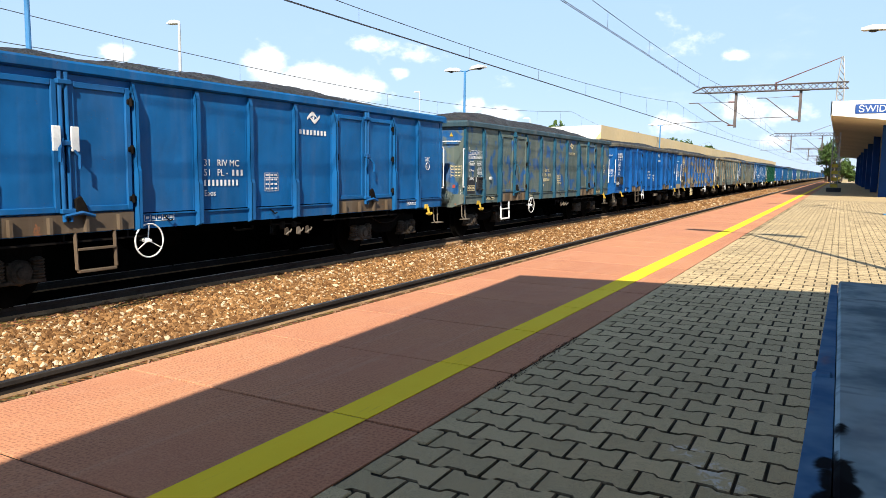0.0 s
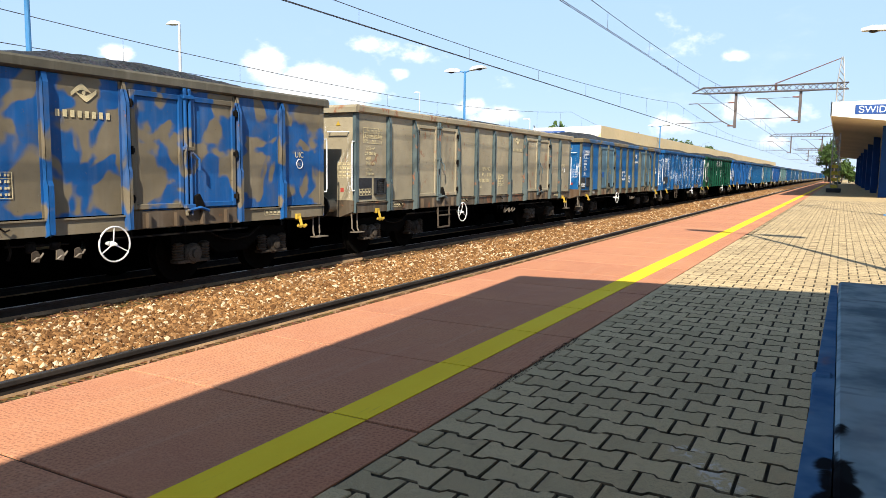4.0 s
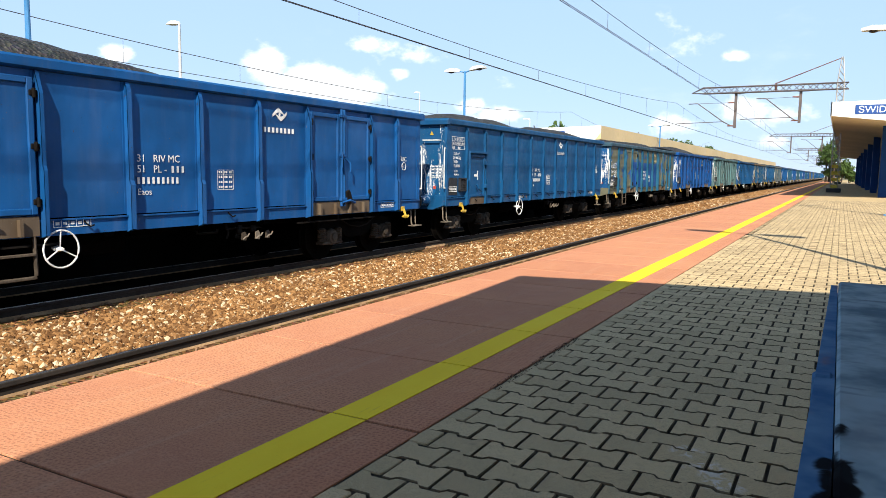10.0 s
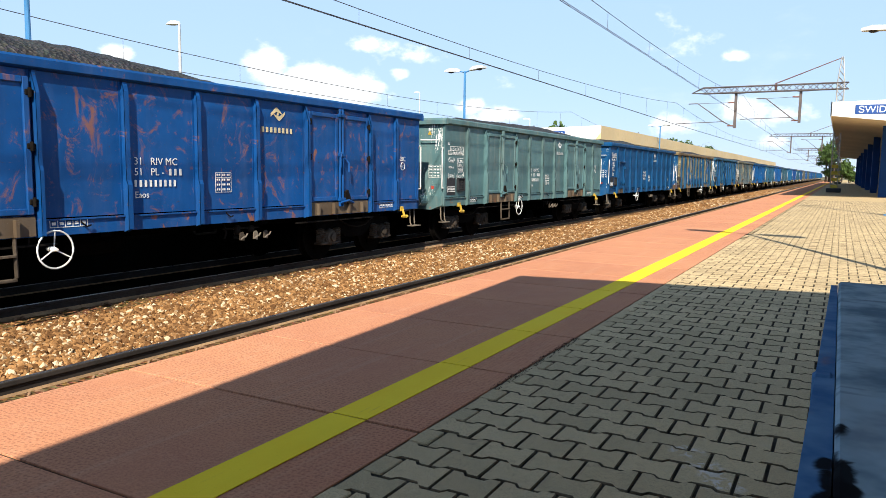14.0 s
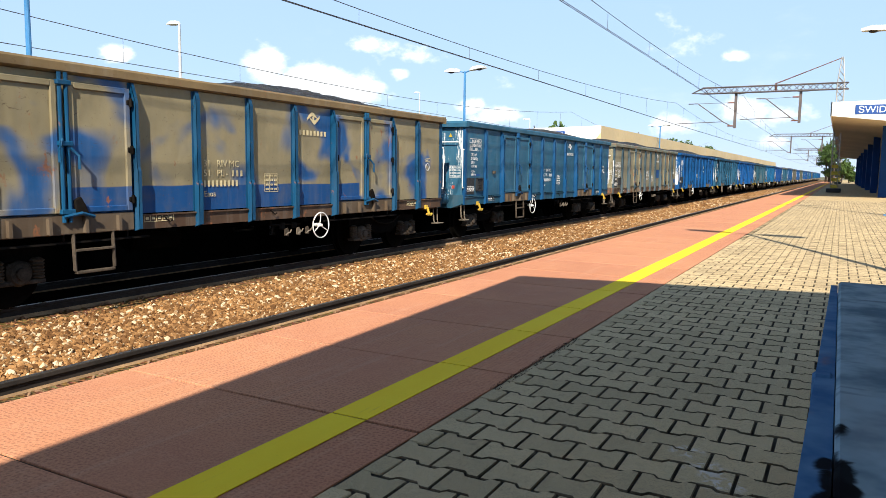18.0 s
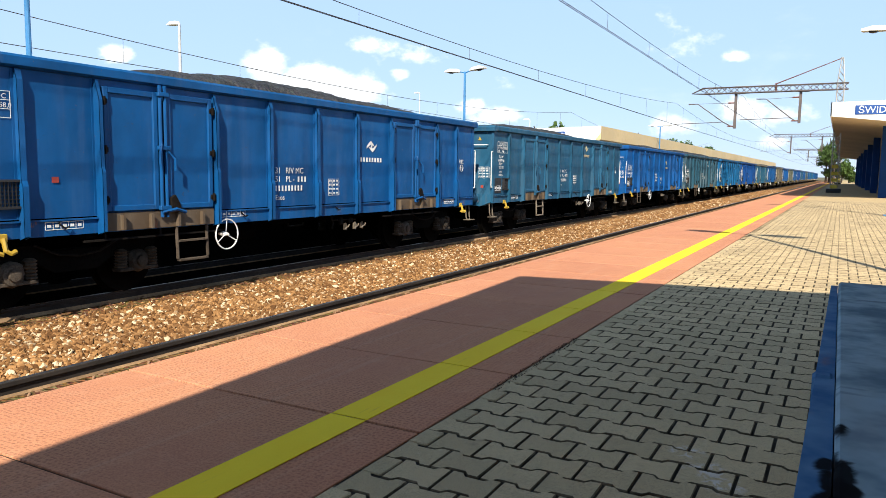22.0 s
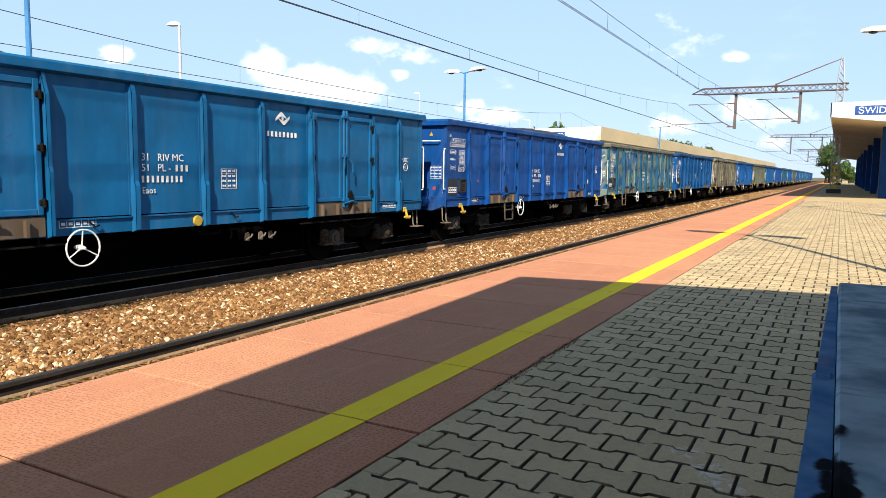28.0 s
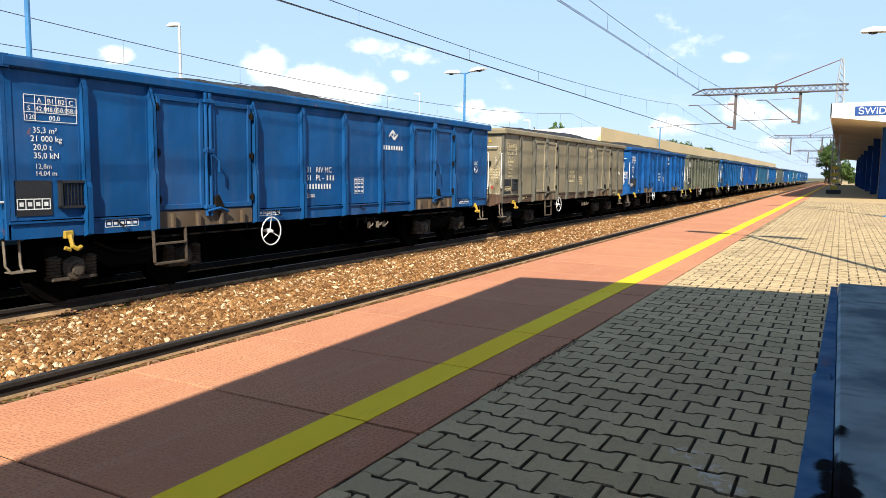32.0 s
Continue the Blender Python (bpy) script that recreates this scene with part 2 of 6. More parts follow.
def slab_material():
    m = Mat("red_slab", 3.0, True)
    rnd = m.rand()
    base = m.mix(rnd, (0.56, 0.255, 0.137), (0.65, 0.305, 0.163))
    c = m.mix(m.ramp(m.noise(1.1, 4), 0.3, 0.7, 0, 0.5), base, (0.50, 0.21, 0.13))
    c = m.mix(m.ramp(m.noise(7, 5, 0.7), 0.45, 0.8, 0, 0.5), c, (0.66, 0.35, 0.21))
    c = m.mix(m.ramp(m.noise((0.6, 14, 1), 4), 0.52, 0.8, 0, 0.3), c, (0.66, 0.42, 0.27))
    c = m.mix(m.ramp(m.noise(150, 4, 0.7), 0.42, 0.7, 0, 0.6), c, (0.30, 0.12, 0.08))
    # rows of small studs, worn away in places
    v = m.n.new("ShaderNodeTexVoronoi")
    v.voronoi_dimensions = "2D"
    v.inputs["Scale"].default_value, v.inputs["Randomness"].default_value = 40.0, 0.55
    m.l.new(m.co, v.inputs["Vector"])
    worn = m.ramp(m.noise(1.6, 4, 0.6), 0.30, 0.6, 0.25, 1.0)
    c = m.mix(m.math("MULTIPLY", m.ramp(v.outputs["Distance"], 0.14, 0.34, 0.42, 0), worn), c, (0.20, 0.08, 0.055))
    stud = m.bump(m.math("MULTIPLY", m.ramp(v.outputs["Distance"], 0.14, 0.36, 0, 1), worn), 0.45, 0.003)
    return m.done(c, 0.85, 0, m.bump(m.noise(200, 3), 0.35, 0.002, stud), 0.04)


def paver_material(name, island):
    m = Mat(name, 4.0, True)
    rnd = m.rand(island)
    base = m.mix(rnd, (0.50, 0.38, 0.212), (0.65, 0.495, 0.28))
    c = m.mix(m.ramp(m.noise(0.8, 4), 0.3, 0.75, 0, 0.45), base, (0.39, 0.305, 0.185))
    c = m.mix(m.ramp(m.noise(35, 5, 0.7), 0.45, 0.8, 0, 0.5), c, (0.31, 0.245, 0.15))
    c = m.mix(m.ramp(m.noise(160, 3), 0.58, 0.72, 0, 0.6), c, (0.66, 0.57, 0.42))
    c = m.mix(m.ramp(m.noise(230, 3, 0.7), 0.5, 0.62, 0, 0.55), c, (0.19, 0.15, 0.10))
    c = m.mix(m.ramp(m.noise(4.5, 3, 0.5), 0.70, 0.76, 0, 0.5), c, (0.20, 0.165, 0.115))
    for sx, sy, sr in ((2.86, 0.46, 0.085), (2.72, 0.37, 0.10), (2.60, 0.29, 0.09)):
        d = m.math("ADD", m.math("POWER", m.math("SUBTRACT", m.axis("X"), sx), 2.0), m.math("POWER", m.math("SUBTRACT", m.axis("Y"), sy), 2.0))
        f = m.math("MULTIPLY", m.ramp(d, 0.0, sr * sr, 1, 0), m.ramp(m.noise(22, 4, 0.6, 1.0), 0.48, 0.62, 0, 0.6))
        c = m.mix(f, c, (0.72, 0.70, 0.66))
    return m.done(c, 0.9, 0, m.bump(m.noise(140, 4), 0.35, 0.003, m.bump(m.noise(18, 3), 0.2, 0.004)), 0.04)


M_SLAB = slab_material()
M_PAVER, M_PAVER_REST = paver_material("paver", False), paver_material("paver_rest", True)
M_JOINT = plain("joint_dirt", (0.175, 0.135, 0.085), 0.95, 0, 20, 0.5, world_space=True, spec=0.04)
M_SAND = plain("joint_sand", (0.050, 0.042, 0.030), 0.95, 0, 20, 0.5, world_space=True, spec=0.06)


def yellow_material():
    m = Mat("yellow_marking", 6.0, True)
    c = m.mix(m.ramp(m.noise(2.0, 4), 0.3, 0.7), (0.98, 0.67, 0.03), (1.0, 0.73, 0.04))
    c = m.mix(m.ramp(m.noise(60, 5, 0.7), 0.60, 0.8, 0, 0.35), c, (0.45, 0.33, 0.05))
    c = m.mix(m.ramp(m.noise((2, 25, 1), 5, 0.7), 0.60, 0.75, 0, 0.4), c, (0.35, 0.20, 0.10))
    return m.done(c, 0.8, 0, m.bump(m.noise(120, 4), 0.4, 0.003), 0.08)


M_YELLOW = yellow_material()
# Concrete blackened in colour: the shade seen beneath the wagons.
M_WALL_SHADE = plain("wall_shade_concrete", (0.008, 0.007, 0.006), 0.95, 0, 4, 0.4, world_space=True, spec=0.06)
M_CONC = plain("concrete", (0.33, 0.30, 0.25), 0.9, 0, 4, 0.25, world_space=True)
M_SLEEPER = plain("sleeper_concrete", (0.20, 0.145, 0.09), 0.95, 0, 6, 0.3, world_space=True)
M_RAIL = plain("rail_side", (0.026, 0.020, 0.016), 0.85, 0, 5, 0.4, world_space=True)
M_RAILTOP = plain("rail_head", (0.30, 0.29, 0.28), 0.35, 0.9, 9, 0.2, world_space=True)
M_FOOT = plain("rail_foot_rust", (0.30, 0.19, 0.10), 0.9, 0, 9, 0.35, world_space=True)
M_CLIP = plain("clip_rust", (0.24, 0.14, 0.08), 0.8, 0.2, 9, 0.4)
M_EARTH = plain("earth", (0.13, 0.12, 0.06), 0.95, 0, 0.2, 0.4, world_space=True)
M_FASCIA = plain("fascia_white", (0.78, 0.77, 0.73), 0.6, 0, 1.0, 0.05, world_space=True)
M_FASCIA_Y = plain("fascia_cream", (0.66, 0.50, 0.27), 0.65, 0, 0.8, 0.08, world_space=True)
M_SOFFIT = plain("soffit_cream", (0.55, 0.47, 0.35), 0.75, 0, 0.8, 0.12, world_space=True)
M_SIGNBLUE = plain("sign_blue", (0.015, 0.07, 0.27), 0.45, 0, 3, 0.08)
M_SIGNWHITE = plain("sign_white", (0.8, 0.8, 0.8), 0.5, 0, 3, 0.05)
M_COLBLUE = plain("column_blue", (0.008, 0.045, 0.17), 0.6, 0, 3, 0.2, spec=0.1)
M_DARKBLUE = plain("wall_navy", (0.012, 0.03, 0.09), 0.6, 0, 2, 0.25, world_space=True)
M_LAMPBLUE = plain("pole_blue", (0.05, 0.20, 0.42), 0.45, 0, 4, 0.15)
M_LAMPGREY = plain("lamp_grey", (0.55, 0.56, 0.55), 0.45, 0.1, 4, 0.15)
M_GLASS = plain("lamp_bowl", (0.62, 0.62, 0.58), 0.25, 0, 4, 0.08)
M_GALV = plain("galvanised", (0.40, 0.39, 0.37), 0.55, 0.3, 3, 0.25)
M_GANTRY = plain("gantry_grey", (0.12, 0.10, 0.095), 0.7, 0.2, 3, 0.3)
M_INSUL = plain("insulator_brown", (0.17, 0.075, 0.055), 0.3, 0, 6, 0.2)
M_WIRE = plain("wire_copper", (0.085, 0.085, 0.09), 0.6, 0.3, 3, 0.2)
M_BARK = plain("bark", (0.09, 0.065, 0.045), 0.95, 0, 4, 0.35)
M_TAPE = plain("warning_yellow", (0.55, 0.42, 0.04), 0.6)


def leaf_material():
    m = Mat("leaves", 8.0)
    r = m.rand(True)
    c = m.mix(r, (0.035, 0.075, 0.016), (0.085, 0.14, 0.03))
    m.b.inputs["Transmission Weight"].default_value = 0.0
    return m.done(c, 0.6, 0, None, 0.3)


M_LEAF = leaf_material()


def bare_spots(m, c):
    """Black spots where the ledge's paint has flaked off."""
    for sx, sy, sr in ((0.262, -0.005, 0.032), (0.285, -0.006, 0.026), (0.306, -0.003, 0.018), (0.345, -0.007, 0.016)):
        d = m.math("ADD", m.math("POWER", m.math("SUBTRACT", m.axis("X"), sx), 2.0), m.math("POWER", m.math("MULTIPLY", m.math("SUBTRACT", m.axis("Y"), sy), 3.0), 2.0))
        d = m.math("ADD", m.math("SQRT", d), m.math("MULTIPLY", m.noise(60, 3, 0.6, 0.5), 0.035))
        c = m.mix(m.ramp(d, sr + 0.006, sr + 0.014, 0.98, 0), c, (0.006, 0.006, 0.008))
    return c


def ledge_material():
    m = Mat("ledge_paint", 9.0)
    c = m.mix(m.ramp(m.noise(16, 4, 0.65), 0.36, 0.64), (0.13, 0.22, 0.29), (0.33, 0.48, 0.57))
    c = m.mix(m.ramp(m.noise((4, 16, 4), 4, 0.6), 0.5, 0.8, 0, 0.6), c, (0.28, 0.34, 0.39))
    c = bare_spots(m, m.mix(m.ramp(m.noise((22, 5, 8), 4, 0.6), 0.58, 0.68, 0, 0.6), c, (0.035, 0.05, 0.075)))
    return m.done(c, 0.95, 0, m.bump(m.noise(30, 4), 0.3, 0.003), 0.02)


def ledge_edge_material():
    m = Mat("ledge_edge_blue", 10.0)
    c = m.mix(m.ramp(m.noise(18, 4, 0.6), 0.3, 0.7), (0.035, 0.13, 0.32), (0.13, 0.29, 0.50))
    c = bare_spots(m, m.mix(m.ramp(m.noise((9, 30, 30), 4, 0.6), 0.55, 0.7, 0, 0.6), c, (0.20, 0.15, 0.16)))
    return m.done(c, 0.9, 0, m.bump(m.noise(40, 4), 0.3, 0.003), 0.03)


M_LEDGE = ledge_material()
M_LEDGE_EDGE = ledge_edge_material()

# ---------------------------------------------------------------- mesh helpers


def box(bm, x0, x1, y0, y1, z0, z1, bevel=0.0):
    vs = [bm.verts.new((x, y, z)) for x in (x0, x1) for y in (y0, y1) for z in (z0, z1)]
    fs = [bm.faces.new([vs[i] for i in q]) for q in ((0, 1, 3, 2), (4, 6, 7, 5), (0, 4, 5, 1), (2, 3, 7, 6), (0, 2, 6, 4), (1, 5, 7, 3))]
    if bevel:
        es = list({e for f in fs for e in f.edges})
        bmesh.ops.bevel(bm, geom=es, offset=bevel, segments=1, affect="EDGES")
    return bm


def tube(bm, path, r, n=8, closed=False):
    """A round bar of radius r along a path of points."""
    pts = [Vector(p) for p in path]
    rings = []
    count = len(pts)
    for i, p in enumerate(pts):
        if closed:
            way = pts[(i + 1) % count] - pts[i - 1]
        else:
            way = pts[min(i + 1, count - 1)] - pts[max(i - 1, 0)]
        way.normalize()
        side = way.cross(Vector((0, 0, 1)) if abs(way.z) < 0.9 else Vector((1, 0, 0))).normalized()
        up = side.cross(way)
        rings.append([bm.verts.new(p + r * (math.cos(2 * math.pi * k / n) * side + math.sin(2 * math.pi * k / n) * up)) for k in range(n)])
    pairs = list(zip(rings, rings[1:])) + ([(rings[-1], rings[0])] if closed else [])
    for a, b in pairs:
        for k in range(n):
            bm.faces.new((a[k], a[(k + 1) % n], b[(k + 1) % n], b[k]))
    if not closed:
        bm.faces.new(rings[0])
        bm.faces.new(rings[-1])
    return bm


def prism(bm, outline, axis, a, b):
    """A solid with the given outline (pairs in the other two axes, in order) from a to b along axis x, y or z."""
    def at(u, v, w):
        return {"x": (w, u, v), "y": (u, w, v), "z": (u, v, w)}[axis]
    lo = [bm.verts.new(at(u, v, a)) for u, v in outline]
    hi = [bm.verts.new(at(u, v, b)) for u, v in outline]
    n = len(outline)
    bm.faces.new(lo)
    bm.faces.new(hi)
    for k in range(n):
        bm.faces.new((lo[k], lo[(k + 1) % n], hi[(k + 1) % n], hi[k]))
    return bm


def lathe(bm, profile, axis, centre, n=16):
    """Turned solid: profile rows (along, radius) about an axis through centre."""
    c = Vector(centre)
    e = {"x": Vector((1, 0, 0)), "y": Vector((0, 1, 0)), "z": Vector((0, 0, 1))}[axis]
    u = {"x": Vector((0, 1, 0)), "y": Vector((0, 0, 1)), "z": Vector((1, 0, 0))}[axis]
    v = e.cross(u)
    rings = [[bm.verts.new(c + s * e + r * (math.cos(2 * math.pi * k / n) * u + math.sin(2 * math.pi * k / n) * v)) for k in range(n)] for s, r in profile]
    for a, b in zip(rings, rings[1:]):
        for k in range(n):
            bm.faces.new((a[k], a[(k + 1) % n], b[(k + 1) % n], b[k]))
    bm.faces.new(rings[0])
    bm.faces.new(rings[-1])
    return bm


def mesh_of(name, bm, material, smooth=False):
    bmesh.ops.recalc_face_normals(bm, faces=bm.faces)
    me = bpy.data.meshes.new(name)
    bm.to_mesh(me)
    bm.free()
    me.materials.append(material)
    if smooth:
        me.polygons.foreach_set("use_smooth", [True] * len(me.polygons))
    return me


def part(name, bm, material, parent=None, label="", smooth=False):
    ob = new(name, mesh_of(name, bm, material, smooth))
    ob.parent = parent
    if label:
        tagged(ob, label)
    return ob


def share(name, data, parent, m=None):
    """One more part on a mesh that already exists."""
    ob = new(name, data)
    ob.parent = parent
    if m is not None:
        ob.matrix_basis = m
    return ob


def thing(name, label, category, group="", kind="", at=None):
    ob = tagged(new(name), label, category, group, kind)
    if at is not None:
        ob.matrix_basis = at
    return ob


def mesh_from(name, verts, faces, material):
    me = bpy.data.meshes.new(name)
    me.from_pydata(verts, [], faces)
    me.materials.append(material)
    me.update()
    return me


def letters(name, text, size, material, parent, m, label="", depth=0.003, align="LEFT"):
    cu = bpy.data.curves.new(name, "FONT")
    cu.body, cu.size, cu.extrude, cu.align_x, cu.resolution_u = text, size, depth, align, 3
    tmp = bpy.data.objects.new(name, cu)
    me = bpy.data.meshes.new_from_object(tmp)
    bpy.data.objects.remove(tmp)
    me.materials.append(material)
    ob = share(name, me, parent, m)
    if label:
        tagged(ob, label)
    return ob

# ---------------------------------------------------------------- the large structure
RAIL_Z = -0.709
T1, T2, T3 = 5.21, 9.794, 18.5          # centres of the three tracks
GAUGE = 1.505                           # between the rail heads' centres
EDGE_Y, PAVE_Y = 3.275, 1.465            # platform edge; border of slabs and pavers
YELLOW = (1.733, 1.918)
FAR_X = 420.0

# earth to the horizon, one sheet below everything
bm = bmesh.new()
box(bm, -2500, 2500, -2500, 2500, -1.5, -1.25)
tagged(part("ground", bm, M_EARTH), "dry grassy earth reaching to the horizon", "ground", kind="structure")

# ballast bed under all tracks, with raised shoulders
bm = bmesh.new()
prism(bm, [(3.38, -1.24), (3.38, -0.87), (4.2, -0.85), (6.2, -0.84), (7.4, -0.88), (8.6, -0.86), (11.3, -0.86), (11.42, -1.24)], "x", -60, FAR_X)
tagged(part("ballast_bed", bm, M_BED), "brown crushed stone bed under the railway tracks", "ballast", kind="structure")
# Black sheet on the stones: shade under the train, put into its colour.
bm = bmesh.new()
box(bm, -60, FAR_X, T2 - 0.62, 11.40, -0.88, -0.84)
tagged(part("oily_ballast", bm, M_BED_SHADE), "black sheet over the stones, painted shade under the train", "ballast", kind="structure")
bm = bmesh.new()
prism(bm, [(16.6, -1.24), (16.6, -0.87), (20.6, -0.87), (22.0, -1.24)], "x", -60, FAR_X)
tagged(part("ballast_bed", bm, M_BED), "brown crushed stone bed behind the island platform", "ballast", kind="structure")

# platform core and its concrete edge wall, with the joint sand as its top
bm = bmesh.new()
box(bm, -30, 260, -14, EDGE_Y - 0.02, -1.24, -0.009)
tagged(part("platform_base", bm, M_SAND), "platform bed with dark jointing sand between the stones", "platform", kind="structure")
bm = bmesh.new()
box(bm, -30, 260, EDGE_Y - 0.02, EDGE_Y + 0.02, -1.24, -0.06)
tagged(part("platform_wall", bm, M_CONC), "grey concrete wall of the platform edge", "wall", kind="structure")

# painted warning line, one strip of paint a slab
line = thing("safety_line", "worn yellow painted safety line along the red slabs", "marking", kind="structure")
bm = bmesh.new()
box(bm, -0.494, 0.494, YELLOW[0], YELLOW[1], 0.0005, 0.004)
STRIP = mesh_of("paint_strip", bm, M_YELLOW)
for k in range(36):
    share("paint_strip", STRIP, line, pose(-2.0 + k, 0, 0))
bm = bmesh.new()
box(bm, 33.506, 137, YELLOW[0], YELLOW[1], 0.0005, 0.004)
part("paint_strip_far", bm, M_YELLOW, line)

# island platform behind the train
bm = bmesh.new()
box(bm, -60, 260, 11.45, 16.55, -1.24, -0.02)
tagged(part("island_platform", bm, M_CONC), "grey concrete island platform behind the train", "platform", kind="structure")

# Thin facing coloured black, painting the train's shade on the wall.
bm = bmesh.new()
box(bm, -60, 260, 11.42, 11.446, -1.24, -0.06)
tagged(part("island_platform_wall", bm, M_WALL_SHADE), "concrete wall of the island platform, blackened as shade under the train", "wall", kind="structure")

# rails, sleepers, clips
RAIL_PROFILE = [(-0.07, -0.172), (0.07, -0.172), (0.07, -0.160), (0.02, -0.142), (0.012, -0.12), (0.012, -0.05), (0.035, -0.038), (0.035, -0.004),
                (0.026, 0.0), (-0.026, 0.0), (-0.035, -0.004), (-0.035, -0.038), (-0.012, -0.05), (-0.012, -0.12), (-0.02, -0.142), (-0.07, -0.160)]


def track(centre, label, x0=-40.0, x1=FAR_X):
    tr = thing("railway_track", label, "track", kind="structure")
    for s in (-1, 1):
        y = centre + s * GAUGE / 2
        bm = bmesh.new()
        prism(bm, [(y + a, RAIL_Z + b) for a, b in RAIL_PROFILE], "x", x0, x1)
        part("rail", bm, M_RAIL, tr, "rusty brown steel rail")
        bm = bmesh.new()
        box(bm, x0, x1, y - 0.024, y + 0.024, RAIL_Z + 0.0, RAIL_Z + 0.002)
        part("rail_head", bm, M_RAILTOP, tr, "worn shiny running surface")
        bm = bmesh.new()
        prism(bm, [(y - 0.074, RAIL_Z - 0.168), (y - 0.074, RAIL_Z - 0.155), (y - 0.028, RAIL_Z - 0.132), (y - 0.014, RAIL_Z - 0.11), (y - 0.014, RAIL_Z - 0.168)], "x", x0, x1)
        part("rail_foot", bm, M_FOOT, tr, "rust-dusted rail foot")
    return tr


tracks = [track(T1, "empty railway track beside the platform edge"), track(T2, "railway track under the goods train"),
          track(T3, "railway track behind the island platform")]
bm = bmesh.new()
prism(bm, [(-1.25, -0.34), (1.25, -0.34), (1.25, -0.19), (1.15, -0.172), (0.45, -0.172), (0.3, -0.20), (-0.3, -0.20), (-0.45, -0.172), (-1.15, -0.172), (-1.25, -0.19)], "x", -0.13, 0.13)
SLEEPER = mesh_of("sleeper", bm, M_SLEEPER)
bm = bmesh.new()
for s in (-1, 1):
    arc = [(s * 0.03, -0.06 + 0.01, -0.155), (s * 0.03, -0.085, -0.125), (s * 0.045, -0.11, -0.118), (s * 0.07, -0.125, -0.14), (s * 0.075, -0.11, -0.165), (s * 0.06, -0.075, -0.168)]
    tube(bm, arc, 0.011, 6)
box(bm, -0.05, 0.05, -0.115, -0.06, -0.176, -0.160)
CLIP = mesh_of("rail_clip", bm, M_CLIP)
for tr, centre in zip(tracks[:2], (T1, T2)):
    for k in range(110):
        x = 2.89 + 0.6 * k if centre == T2 else 2.96 + 0.6 * k
        share("sleeper", SLEEPER, tr, pose(x, centre, RAIL_Z))
        if k < 60:
            for s, turn in ((-1, 0), (1, 180)) if centre == T1 else ((-1, 0),):
                share("rail_clip", CLIP, tr, pose(x, centre + (GAUGE / 2) * (1 if centre == T1 else s), RAIL_Z, 0, 0, turn))


# station canopy over the camera: only its shade falls into view
def canopy_here():
    c = thing("platform_canopy", "cream flat canopy on blue posts over the near platform", "canopy", kind="structure")
    bm = bmesh.new()
    pts = [(3.165, 1.175, 3.3), (-14.345, 0.225, 3.47), (-14.345, -6.0, 4.5), (3.165, -6.0, 4.5)]
    lo = [bm.verts.new((x, y, z - 0.3)) for x, y, z in pts]
    hi = [bm.verts.new(p) for p in pts]
    bm.faces.new(lo), bm.faces.new(hi)
    for k in range(4):
        bm.faces.new((lo[k], lo[(k + 1) % 4], hi[(k + 1) % 4], hi[k]))
    part("roof", bm, M_SOFFIT, c)
    for x in (-1.5, -6, -10.5):
        bm = bmesh.new()
        box(bm, x - 0.12, x + 0.12, -2.62, -2.38, 0, 3.66, 0.02)
        part("post", bm, M_COLBLUE, c)
    # Two unseen walls, added to keep light off the paving near the camera.
    bm = bmesh.new()
    box(bm, -14.2, 3.0, -3.9, -3.6, 0, 3.80)
    part("wall", bm, M_DARKBLUE, c)
    bm = bmesh.new()
    box(bm, -14.3, -14.0, -3.59, -0.6, 0, 3.25)
    part("wall", bm, M_DARKBLUE, c)


canopy_here()


